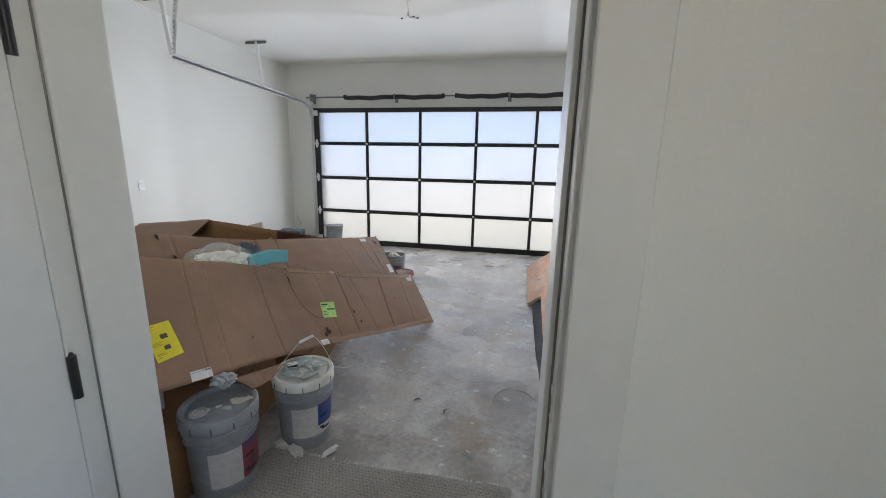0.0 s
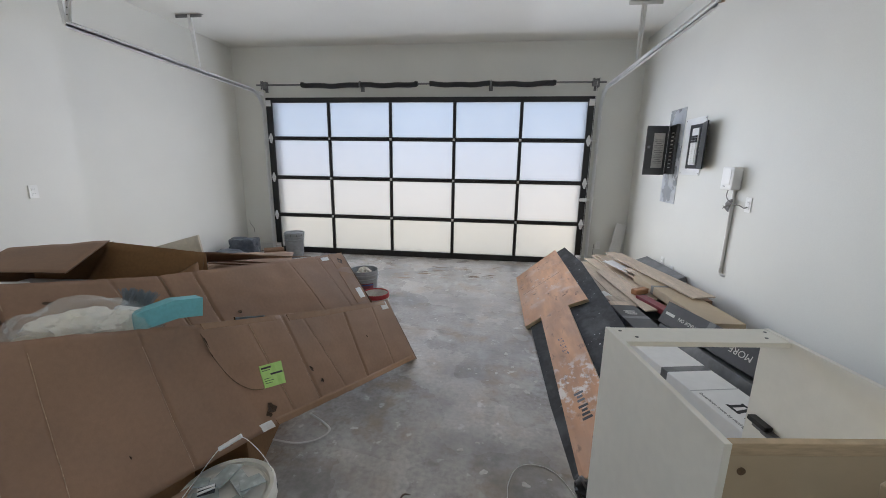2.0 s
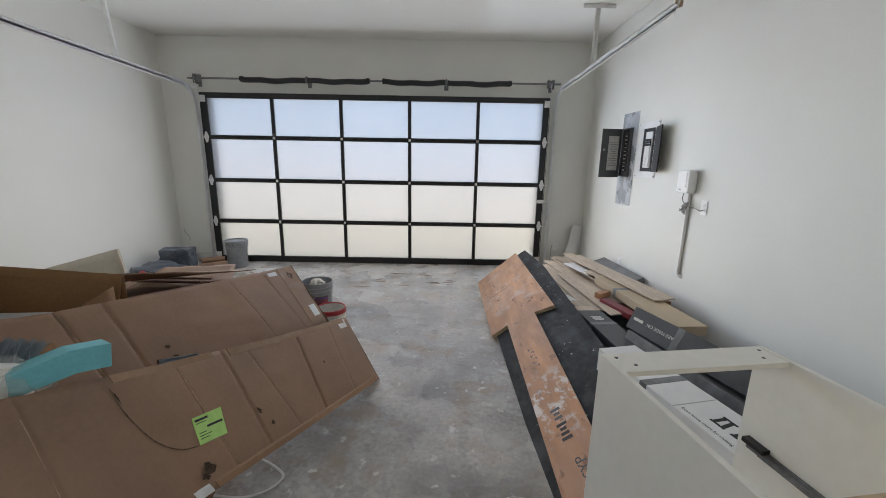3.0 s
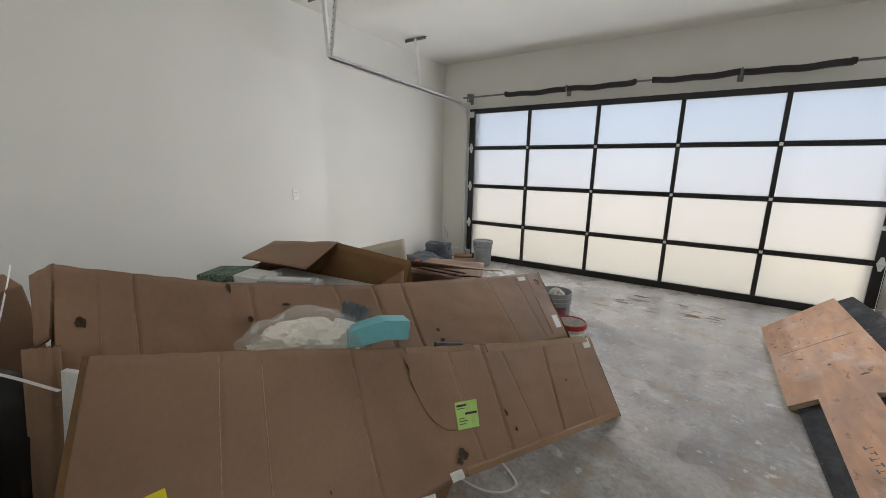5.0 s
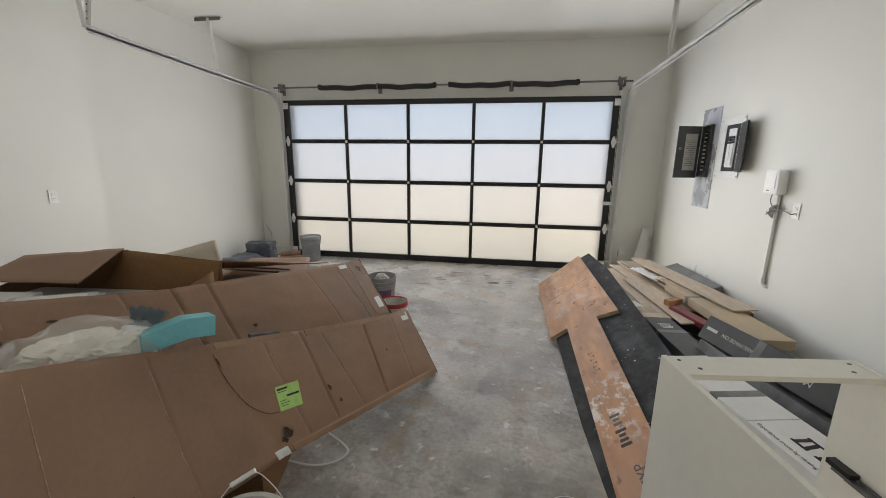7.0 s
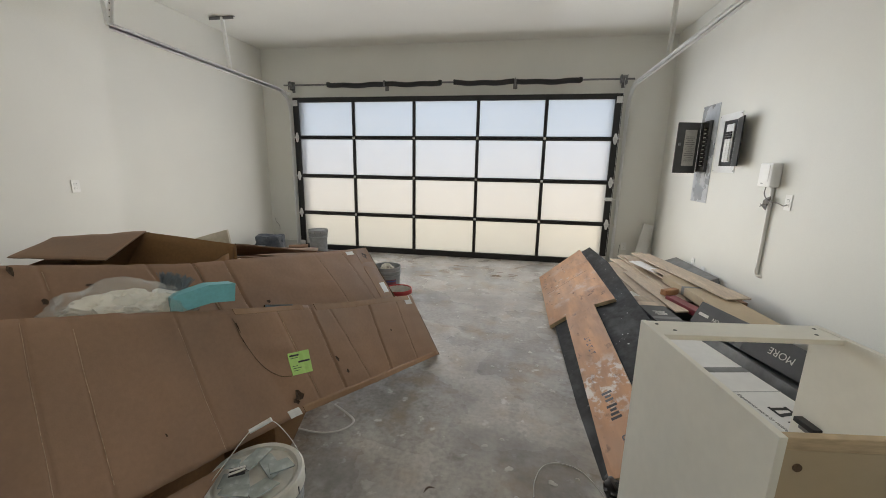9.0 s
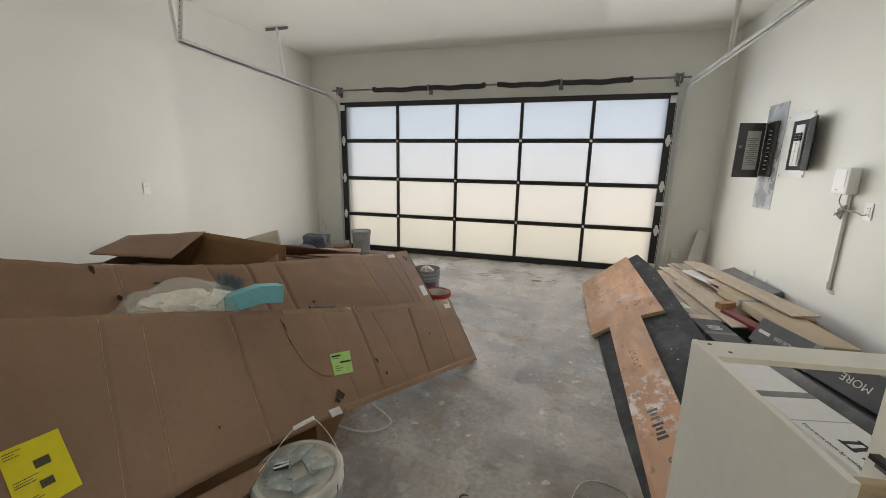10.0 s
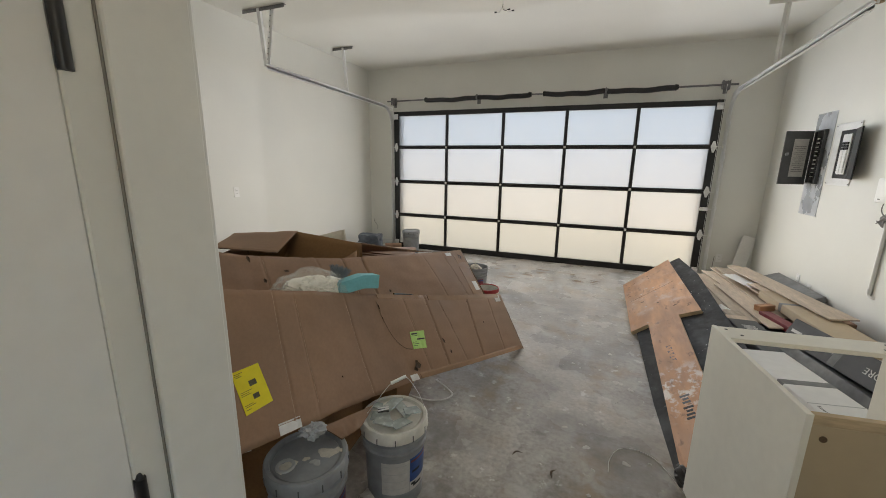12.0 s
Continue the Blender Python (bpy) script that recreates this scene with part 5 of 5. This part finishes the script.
for x in (.05, CW - .05):
    for z in (C1 - .07, C1 - .42):
        bm = bmesh.new()
        bm_cyl(bm, .009, .009, .003, pose(x, -CD + .004, z, 90, 0, 0), 14)
        bm_cyl(bm, .006, .006, .004, pose(x, -CD + .004, z, 90, 0, 0), 14)
        part("screw", bm, "card_worn", cab)
for x in (.06, CW - .06):
    for y in (-.06, -CD + .06):
        bm = bmesh.new()
        bm_spin(bm, [(0, 0), (.03, 0), (.03, .012), (.018, .02), (.018, .1), (.03, .105), (.03, .12), (0, .12)], pose(x, y, 0), 18)
        part("leg", bm, "black_metal", cab, "black plastic leveller leg", True)
for z in (.56,):
    bm = bmesh.new()
    box_between(bm, (CW - .031, -CD + .05, z), (CW - .0185, -.04, z + .012), .001)
    box_between(bm, (CW - .045, -CD + .08, z - .004), (CW - .032, -.1, z + .01), .001)
    box_between(bm, (CW - .026, -CD + .05, z - .016), (CW - .0185, -.04, z + .016), .001)
    dr = part("drawer_slide", bm, "dark_steel", cab, "dark grey metal drawer slide")
    for y in (-.08, -.42):
        bm = bmesh.new()
        box_between(bm, (CW - .05, y - .04, z + .012), (CW - .0185, y + .04, z + .03), .002)
        part("mount_clip", bm, "black_metal", dr)
# board leaning on the cabinet's back
bm = bmesh.new()
bm_box(bm, (.018, .36, .93), None, .002)
solid("shelf_board", bm, "hardboard", "raw board leaning against the back of the cabinet", "board", "", pose(1.985, -5.40, .462, 0, -11, 26))

# ---- scrap pile along the wall ----
M["ply"] = material("orange_plywood", (0.49, 0.245, 0.115), rough=0.6, grain=5, vary=0.1, stain=2.6, stain_amount=0.22, bump=0.08, stretch=(4, 1, 4))


def scuffs(m, layers, space="Object"):
    """Lays patches of worn or dirty colour over a material; a centre and reach keep a patch to one place."""
    n, l = m.node_tree.nodes, m.node_tree.links
    b = n["Principled BSDF"]
    src = b.inputs["Base Color"].links[0].from_socket
    tc = n.new("ShaderNodeTexCoord")
    for scale, lo, hi, colour, amount, centre, reach, stretch in layers:
        mp, nz, r = n.new("ShaderNodeMapping"), n.new("ShaderNodeTexNoise"), n.new("ShaderNodeMapRange")
        mp.inputs["Location"].default_value, mp.inputs["Scale"].default_value = (scale * 1.3, scale * .7, 2), stretch
        l.new(tc.outputs[space], mp.inputs["Vector"])
        l.new(mp.outputs[0], nz.inputs["Vector"])
        nz.inputs["Scale"].default_value, nz.inputs["Detail"].default_value, nz.inputs["Roughness"].default_value = scale, 8, 0.62
        r.inputs["From Min"].default_value, r.inputs["From Max"].default_value, r.inputs["To Max"].default_value = lo, hi, amount
        l.new(nz.outputs[0], r.inputs["Value"])
        fac = r.outputs[0]
        if centre:
            d, rr, mu = n.new("ShaderNodeVectorMath"), n.new("ShaderNodeMapRange"), n.new("ShaderNodeMath")
            d.operation, mu.operation = "DISTANCE", "MULTIPLY"
            d.inputs[1].default_value = centre
            l.new(tc.outputs[space], d.inputs[0])
            rr.inputs["From Min"].default_value, rr.inputs["From Max"].default_value = reach, reach * .4
            l.new(d.outputs["Value"], rr.inputs["Value"])
            l.new(fac, mu.inputs[0])
            l.new(rr.outputs[0], mu.inputs[1])
            fac = mu.outputs[0]
        mx = n.new("ShaderNodeMix")
        mx.data_type = "RGBA"
        l.new(fac, mx.inputs["Factor"])
        l.new(src, mx.inputs[6])
        mx.inputs[7].default_value = (*colour, 1)
        src = mx.outputs[2]
    l.new(src, b.inputs["Base Color"])


scuffs(M["ply"], ((2.2, .45, .68, (.52, .34, .24), .45, None, 0, (1, .6, 1)), (16.0, .6, .68, (.16, .08, .045), .7, None, 0, (1, .5, 1)), (7.0, .56, .7, (.3, .14, .07), .5, None, 0, (2, .4, 2)),
                  (18.0, .5, .6, (.74, .69, .63), .85, (1.66, -3.72, .15), .36, (1, .7, 1)), (6.0, .54, .66, (.58, .45, .37), .5, (1.68, -1.9, .2), .9, (1, 1, 1))))
M["black_board"] = material("black_board", (0.016, 0.017, 0.018), rough=0.65, spec=0.25, grain=26, vary=0.5, stain=6, stain_amount=0.6, bump=0.15)
scuffs(M["black_board"], ((5.0, .5, .72, (.075, .08, .085), .8, None, 0, (1, .6, 1)), (22.0, .66, .72, (.2, .2, .2), .8, None, 0, (1, 1, 1))))
M["carton_dark"] = material("printed_dark_carton", (0.06, 0.064, 0.07), rough=0.4, grain=30, vary=0.1, stain=5, stain_amount=0.15, bump=0.04)
M["carton_grey"] = material("printed_grey_carton", (0.16, 0.165, 0.17), rough=0.4, grain=20, vary=0.15, stain=5, stain_amount=0.3, bump=0.04)
M["carton_white"] = material("printed_white_carton", (0.8, 0.8, 0.79), rough=0.45, grain=20, vary=0.03, stain=3, stain_amount=0.05, bump=0.03)
M["oak_plank"] = material("pale_oak_plank", (0.5, 0.41, 0.32), rough=0.55, grain=14, vary=0.14, stain=3, stain_amount=0.14, bump=0.1, stretch=(7, 1, 7), per_object=0.22)
M["ply_smear"] = material("thin_plaster_smear", (0.55, 0.44, 0.36), rough=0.85, grain=70, vary=0.25, bump=0.2)
M["paint_white"] = material("white_smear", (0.5, 0.48, 0.45), rough=0.8, grain=50, vary=0.2, bump=0.2)
PL = axes((1.44, -2.60, .0), (.84, 0, .54), (0, 1, .03))


def cut_sheet(name, pts, thick, mat, edge, label, category, m):
    bm = bmesh.new()
    a = [bm.verts.new(m @ Vector((*p, 0))) for p in pts]
    b = [bm.verts.new(m @ Vector((*p, -thick))) for p in pts]
    bm.faces.new(a)
    bm.faces.new(b[::-1])
    for k in range(len(pts)):
        j = (k + 1) % len(pts)
        bm.faces.new((a[k], a[j], b[j], b[k])).material_index = 1
    return solid(name, bm, [mat, edge], label, category, "", None)


ply_z = Vector((0, 0, .03))
PM = Matrix.Translation(ply_z) @ PL
ply = cut_sheet("plywood_sheet", [(0, 0), (.165, .03), (.1, -1.78), (.36, -1.82), (.43, .0), (.605, -.07), (.62, 1.7), (.02, 1.44)], .034, "ply", "raw_ply",
                "orange notched plywood sheet with white smears on the scrap pile", "plywood", PM)


def smear(cx, cy, r, seed, mat="ply_smear", sx=1.0):
    o = blot(r, PM @ pose(cx, cy, .0004) @ Matrix.Diagonal((sx, 1, 1, 1)), seed, mat, ply, "smear", .0007)
    tagged(o, "whitish plaster smear")


rnd = random.Random(23)
for k in range(10):
    smear(min(.4, max(.15, rnd.gauss(.26, .055))), rnd.gauss(-1.12, .2), rnd.uniform(.004, .011) * rnd.uniform(.5, 1), 60 + k, sx=rnd.uniform(.5, 1.4))
for k in range(22):
    x, y = rnd.uniform(.05, .55), rnd.uniform(.05, 1.4)
    smear(x, y, rnd.uniform(.004, .013), 120 + k, rnd.choice(("card_worn", "card_worn", "ply_smear")), rnd.uniform(.8, 2))
bm = bmesh.new()
bm_box(bm, (.5, .006, .0006), PM @ pose(.3, .82, .0004, 0, 0, 14))
tagged(part("joint_line", bm, "card_worn", ply), "dark joint line across the sheet")
lettering("lettering", "SYP", ply, PM @ pose(.262, -1.68, .0006, 0, 0, 94), .08, "grey_panel", "dark stamped letters")
for k in range(7):
    bm = bmesh.new()
    bm_box(bm, (.06 - .012 * (k % 3), .02, .0006), PM @ pose(.238, -1.42 + .034 * k + .02 * (k > 3), .0005, 0, 0, 4))
    part("stamp_bar", bm, "ink" if k < 4 else "grey_panel", ply)
for k in range(6):
    bm = bmesh.new()
    bm_box(bm, (.03 - .008 * (k % 3 == 1), .004, .0006), PM @ pose(.26, -.5 - .045 * k, .0005, 0, 0, 6))
    bm_box(bm, (.008, .03, .0006), PM @ pose(.26 - .018 + .03 * (k % 2), -.5 - .045 * k, .0005, 0, 0, 6))
    part("stamp_mark", bm, "grey_panel", ply)
cut_sheet("black_sheet", [(.06, 1.3), (.06, -1.74), (.62, -1.66), (.72, -.9), (.80, .9), (.76, 1.7), (.56, 1.68)], .02, "black_board", "black_board", "large dusty black board under the plywood", "board",
          Matrix.Translation((0, 0, -.008)) @ PL)
for k in range(34):
    rnd = random.Random(200 + k)
    blot(rnd.uniform(.0015, .006), Matrix.Translation((0, 0, -.008)) @ PL @ pose(rnd.uniform(.45, .74), rnd.uniform(-1.4, 1.2), .0004), 300 + k, "foam_grey", bpy.data.objects["black_sheet"], "dust_spot", .0006)


def floor_carton(m, size, mat, label, marks=None):
    ob = thing("flooring_carton", label, "carton", m, "flooring cartons")
    bm = bmesh.new()
    bm_box(bm, size, None, .003)
    bo = part("body", bm, mat, ob)
    bm = bmesh.new()
    bm_box(bm, (size[0] + .0016, .05, size[2] + .0016), Matrix.Translation((0, size[1] * .18, 0)), .001)
    part("tape", bm, "tape_clear" if mat == "card" else "carton_grey", bo)
    if marks:
        marks(ob, size)
    return ob


def slogan(ob, size):
    """White slogan along the long side and the top; the maker's name as a bar."""
    m = axes((-size[0] / 2 - .001, .245, 0), (0, 1, 0), (0, 0, -1))
    lettering("lettering", "ARE MADE ON", ob, m, .034, "tape_white", "white printed slogan")
    bm = bmesh.new()
    bm_box(bm, (.085, .02, .0006), m @ Matrix.Translation((.305, 0, 0)))
    part("name_bar", bm, "tape_white", ob)
    lettering("lettering", "MORE", ob, m @ Matrix.Translation((-.34, 0, 0)), .055, "tape_white", "white printed word")


def bars(ob, size):
    for k in range(4):
        bm = bmesh.new()
        bm_box(bm, (.09 - .015 * (k % 2), .012, .0006), pose(0, size[1] * .3 - .022 * k, size[2] / 2 + .0006, 0, 0, 0))
        part("print_line", bm, "tape_white", ob)
    bm = bmesh.new()
    bm_box(bm, (size[0] + .002, .09, size[2] + .002), Matrix.Translation((0, size[1] / 2 - .044, 0)), .001)
    part("bare_end", bm, "oak_plank", ob, "bare tan end of the carton")


def wordmark(ob, size):
    """The maker's name as a row of dark serif-like bars, with a small line of print beside it."""
    top = size[2] / 2 + .0006
    for k in range(5):
        y = -.13 - .098 * k
        bm = bmesh.new()
        for dx in (-.036, .036):
            bm_box(bm, (.012, .07, .0006), pose(.0 + dx, y, top))
        bm_box(bm, (.072, .018, .0006), pose(.0, y - .018, top, 0, 0, 9 * (-1) ** k))
        bm_box(bm, (.072, .018, .0006), pose(.0, y + .02, top))
        part("wordmark_bar", bm, "ink", ob)
    lettering("lettering", "Experience more by visiting", ob, axes((-.092, .0, top), (0, -1, 0), (1, 0, 0)), .023, "grey_panel", "small grey printed line")
    bm = bmesh.new()
    bm_box(bm, (size[0] + .001, .006, .001), pose(0, .02, size[2] / 2))
    part("flap_seam", bm, "foam_grey", ob, "seam where the carton flaps meet")


base = "dark printed flooring carton in the scrap pile"
floor_carton(pose(2.42, -3.2, .09, 0, 0, 3), (.5, 1.25, .178), "carton_dark", base)
for k in range(3):
    floor_carton(pose(2.72, -3.9, .06 + .119 * k, 0, 0, 5 + 2 * k), (.36, .95, .117), "carton_grey" if k == 2 else "card", "grey printed flooring carton in the scrap pile" if k == 2 else "brown flooring carton in the scrap pile")
floor_carton(pose(2.82, -2.2, .06, 0, 0, 4), (.42, 1.3, .118), "card", "brown flooring carton in the scrap pile")
floor_carton(pose(2.5, -1.6, .06, 0, 0, -2), (.5, 1.3, .118), "card", "brown flooring carton in the scrap pile")
floor_carton(pose(2.8, -.95, .05, 0, 0, 5), (.36, 1.0, .098), "card", "brown flooring carton in the scrap pile")
floor_carton(pose(2.36, -4.2, .06, 0, 0, 4), (.4, 1.0, .118), "carton_grey", "grey printed flooring carton in the scrap pile")
floor_carton(pose(2.25, -3.2, .26, 0, 0, 4), (.2, 1.1, .16), "carton_dark", "dark printed flooring carton with small white print", bars)
floor_carton(pose(2.453, -3.85, .30, 0, 22, 10), (.14, 1.25, .16), "carton_grey", "grey flooring carton with a white slogan", slogan)
floor_carton(pose(2.56, -3.77, .44, 0, 26, 14), (.14, 1.25, .16), "carton_dark", "dark flooring carton with white slogan on its side", slogan)
floor_carton(pose(2.2, -4.17, .277, 0, 0, 12), (.25, 1.2, .312), "carton_white", "white flooring carton with dark print under the cabinet", wordmark)
floor_carton(pose(2.745, -2.56, .365, 0, 0, 4), (.26, 1.25, .072), "hardboard", "brown flooring carton with a torn end")
floor_carton(pose(2.83, -1.98, .224, 0, 0, 5), (.4, 1.0, .208), "card", "brown flooring carton with a torn end")
floor_carton(pose(2.48, -2.0, .185, 0, 0, 3), (.28, 1.2, .13), "carton_dark", base)

rnd = random.Random(17)
for k, (x0, y0, x1, y1, z, w) in enumerate(((2.62, -1.08, 2.875, -2.69, .420, .19), (2.4, -.85, 2.52, -2.3, .29, .15), (2.3, -.95, 2.35, -2.6, .268, .16), (2.55, -.8, 2.78, -2.7, .335, .18),
                                            (2.5, -.75, 2.62, -2.45, .315, .12), (2.82, -.7, 2.94, -2.0, .3, .16), (2.6, -1.2, 2.7, -2.6, .355, .15), (2.2, -1.2, 2.22, -2.5, .25, .1),
                                            (2.36, -1.5, 2.45, -2.75, .305, .1), (2.75, -.5, 2.8, -1.7, .315, .14))):
    a, b = Vector((x0, y0, z)), Vector((x1, y1, z + rnd.uniform(-.01, .02)))
    d = b - a
    m = axes((a + b) / 2, Vector((d.y, -d.x, 0)) * -1, d)
    bm = bmesh.new()
    bm_box(bm, (w, d.length, .012), m @ pose(0, 0, 0, 0, rnd.uniform(-5, 5), 0), .0015)
    solid("flooring_plank", bm, "oak_plank", "pale oak flooring plank on the scrap pile", "plank", "", group="flooring planks")
for k, (x, y, z, rz, w, l, mt, lb) in enumerate(((2.55, -1.55, .378, 14, .13, .5, "carton_white", "white sheet of paper on the planks"), (2.72, -2.15, .39, 12, .17, .95, "oak_plank", "torn brown cardboard on the planks"),
                                                 (2.24, -2.5, .30, 10, .14, .2, "oak_plank", "short oak offcut on the pile"), (2.19, -2.35, .285, 20, .12, .22, "foam_white", "pale board offcut on the pile"))):
    bm = bmesh.new()
    m = pose(x, y, z, 0, 0, rz)
    plate(bm, [tuple(m @ Vector(q)) for q in ((-w / 2, l / 2, 0), (w / 2, l / 2, .004), (w / 2, -l / 2, 0), (-w / 2, -l / 2, .003))], .004, .008)
    solid("offcut", bm, [mt, mt], lb, "scrap", "", group="scraps on the pile")
bm = bmesh.new()
bm_box(bm, (.06, .16, .05), None, .004)
solid("wood_block", bm, "ply", "short brown wood block on the pile", "wood block", "", pose(2.5, -2.33, .345, 0, 0, -60))
bm = bmesh.new()
bm_box(bm, (.09, .4, .05), None, .003)
solid("small_box", bm, material("red_black_box", (.2, .02, .03), rough=.4), "dark red small box on the pile", "box", "", pose(2.52, -2.62, .315, 0, 0, 14))
bm = bmesh.new()
bm_box(bm, (.2, .9, .06), None, .004)
solid("dark_board", bm, "carton_grey", "dark grey board along the wall behind the planks", "board", "", pose(2.97, -1.5, .34, 0, -20, 3))
# offcut leaning in the corner
bm = bmesh.new()
bm_box(bm, (.16, .012, .66), None, .002)
solid("board_offcut", bm, "foam_white", "scuffed white board leaning in the corner", "board", "", pose(2.93, -.13, .33, -10, 14, 6))
outlet((2.72, YF, .3), -90, "white wall outlet beside the garage door")
bm = bmesh.new()
bm_tube(bm, spline([(2.66, YF - .01, .32), (2.64, -.05, .3), (2.63, -.06, .15), (2.62, -.04, .01)], 6), .004, 6)
solid("sensor_cable", bm, "cable", "thin cable hanging by the garage door", "cable", "", smooth=True)
crumple("black_bag_scrap", (.05, .07, .045), pose(1.57, -4.42, 0, 0, 0, 10), "black_bag", "scrap of black plastic on the floor", "scrap", 51, .4, 3, True, 3)

# ---- on the floor ----
M["rug"] = material("grey_loop_mat", (0.3, 0.285, 0.26), rough=0.95, grain=90, vary=0.25, stain=4, stain_amount=0.15, bump=0.5)
bm = bmesh.new()
N = 60
outline = []
for i in range(N + 1):
    x = .12 + (1.36 - .12) * i / N
    outline.append((x, -5.13 - .02 * math.sin(x * 3) + .008 * noise.noise((x * 9, 0, 0)) - .03 * max(0, x - 1.0)))
top = [bm.verts.new((x, y, .012)) for x, y in outline]
low = [bm.verts.new((x, y + .006, 0)) for x, y in outline]
back = [bm.verts.new((x + (-.16 if i == 0 else 0.0) * 1, -5.92, .012)) for i, (x, y) in enumerate(outline)]
for i in range(N):
    bm.faces.new((top[i], top[i + 1], back[i + 1], back[i]))
    bm.faces.new((top[i], top[i + 1], low[i + 1], low[i]))
rug = solid("door_mat", bm, "rug", "grey-brown loop pile mat with frayed edge on the concrete", "mat", "")
bm = bmesh.new()
for i in range(70):
    for j in range(44):
        x, y = .14 + 1.2 * (i + .5 * (j % 2)) / 70, -5.16 - .75 * j / 44
        if y < -5.91:
            continue
        c = Vector((x, y, .012))
        v = [bm.verts.new(c + Vector(q)) for q in ((-.007, 0, 0), (0, -.007, 0), (.007, 0, 0), (0, .007, 0), (0, 0, .004))]
        for k in range(4):
            bm.faces.new((v[k], v[(k + 1) % 4], v[4]))
pl = part("pile", bm, "rug", rug, "raised diamond loops")
pl["kind"] = "stuff"
bm = bmesh.new()
rnd = random.Random(6)
for k in range(150):
    x, y = outline[rnd.randrange(N)]
    a = rnd.uniform(-.9, .9)
    l = rnd.uniform(.008, .024)
    bm_tube(bm, [(x, y - .004, .011), (x + l * math.sin(a), y + l * math.cos(a), rnd.uniform(.002, .012))], .0011, 3)
fr = part("fringe", bm, "strap", rug, "frayed white edge threads")
fr["kind"] = "stuff"
for k, (x, y, rz, s) in enumerate(((.17, -5.1, 20, (.05, .03, .018)), (.26, -5.14, -30, (.06, .025, .02)), (.43, -5.1, 70, (.05, .014, .014)))):
    crumple("paper_scrap", s, pose(x, y, .003, 0, 0, rz), "strap", "twisted white paper scrap on the floor", "paper", 60 + k, .6, 3.0, True, 3)
for k, pts in enumerate(([(-.06, -4.29, .008), (.09, -4.3, .008), (.19, -4.26, .008), (.232, -4.18, .008), (.17, -4.12, .01), (.07, -4.08, .03)],)):
    bm = bmesh.new()
    bm_tube(bm, spline(pts, 8), .007, 6, .25)
    solid("packing_strap", bm, "strap", "white plastic strap looped out from under the box", "strap", "", smooth=True, group="packing straps")
bm = bmesh.new()
bm_tube(bm, spline([(1.21, -4.5, .003), (1.22, -4.4, .004), (1.27, -4.3, .006), (1.36, -4.27, .004), (1.46, -4.32, .003), (1.55, -4.5, .003)], 8), .0022, 6)
solid("thin_wire", bm, "strap", "thin white wire loop on the floor", "wire", "", smooth=True)
for k, (x, y, rz, l) in enumerate(((.75, -4.55, 40, .06), (.95, -4.62, 80, .07))):
    bm = bmesh.new()
    bm_tube(bm, spline([(-l / 2, 0, .004), (0, .012, .008), (l / 2, -.004, .003)], 5), lambda t: .0005 + .005 * math.sin(math.pi * min(max(t, .02), .98)), 6, .4)
    solid("leaf_scrap", bm, "torn", "dark curled leaf scrap on the floor", "scrap", "", pose(x, y, 0, 0, 0, rz), True, "leaf scraps")

# plaster chips and dried splashes on the slab
bm = bmesh.new()
rnd = random.Random(12)
for k in range(150):
    x, y = rnd.uniform(.2, 1.45), rnd.uniform(-5.0, -.4)
    if x < .62 and y < -3.0:
        continue
    r = rnd.choice((.004, .006, .008, .012, .016)) * rnd.uniform(.6, 1.2)
    n = 6
    c = bm.verts.new((x, y, .004))
    vs = [bm.verts.new((x + r * math.cos(6.28 * i / n) * rnd.uniform(.5, 1.2), y + r * math.sin(6.28 * i / n) * rnd.uniform(.5, 1.2), .0008)) for i in range(n)]
    for i in range(n):
        bm.faces.new((c, vs[i], vs[(i + 1) % n]))
solid("plaster_chips", bm, "paint_white", "small white plaster chips scattered on the slab", "debris", "stuff")
sp = thing("floor_splashes", "dried whitish splashes and dark spots on the slab", "stains", kind="stuff")
for k, (x, y, r) in enumerate(((1.29, -3.56, .05), (1.37, -3.62, .03), (1.17, -3.41, .022), (.97, -3.38, .018), (1.1, -4.35, .03), (1.2, -4.0, .02), (1.3, -4.4, .03), (.8, -3.2, .02), (1.25, -3.1, .03), (.6, -1.6, .04))):
    blot(r * .6, pose(x, y, .0006), 400 + k, "paint_white", sp, "splash", .0008)
for k in range(26):
    blot(rnd.uniform(.015, .05), pose(rnd.uniform(-.3, 1.3), rnd.uniform(-1.2, -.5), .0006) @ Matrix.Diagonal((1.8, .6, 1, 1)), 430 + k, "card_worn", sp, "dirt_spot", .0006)
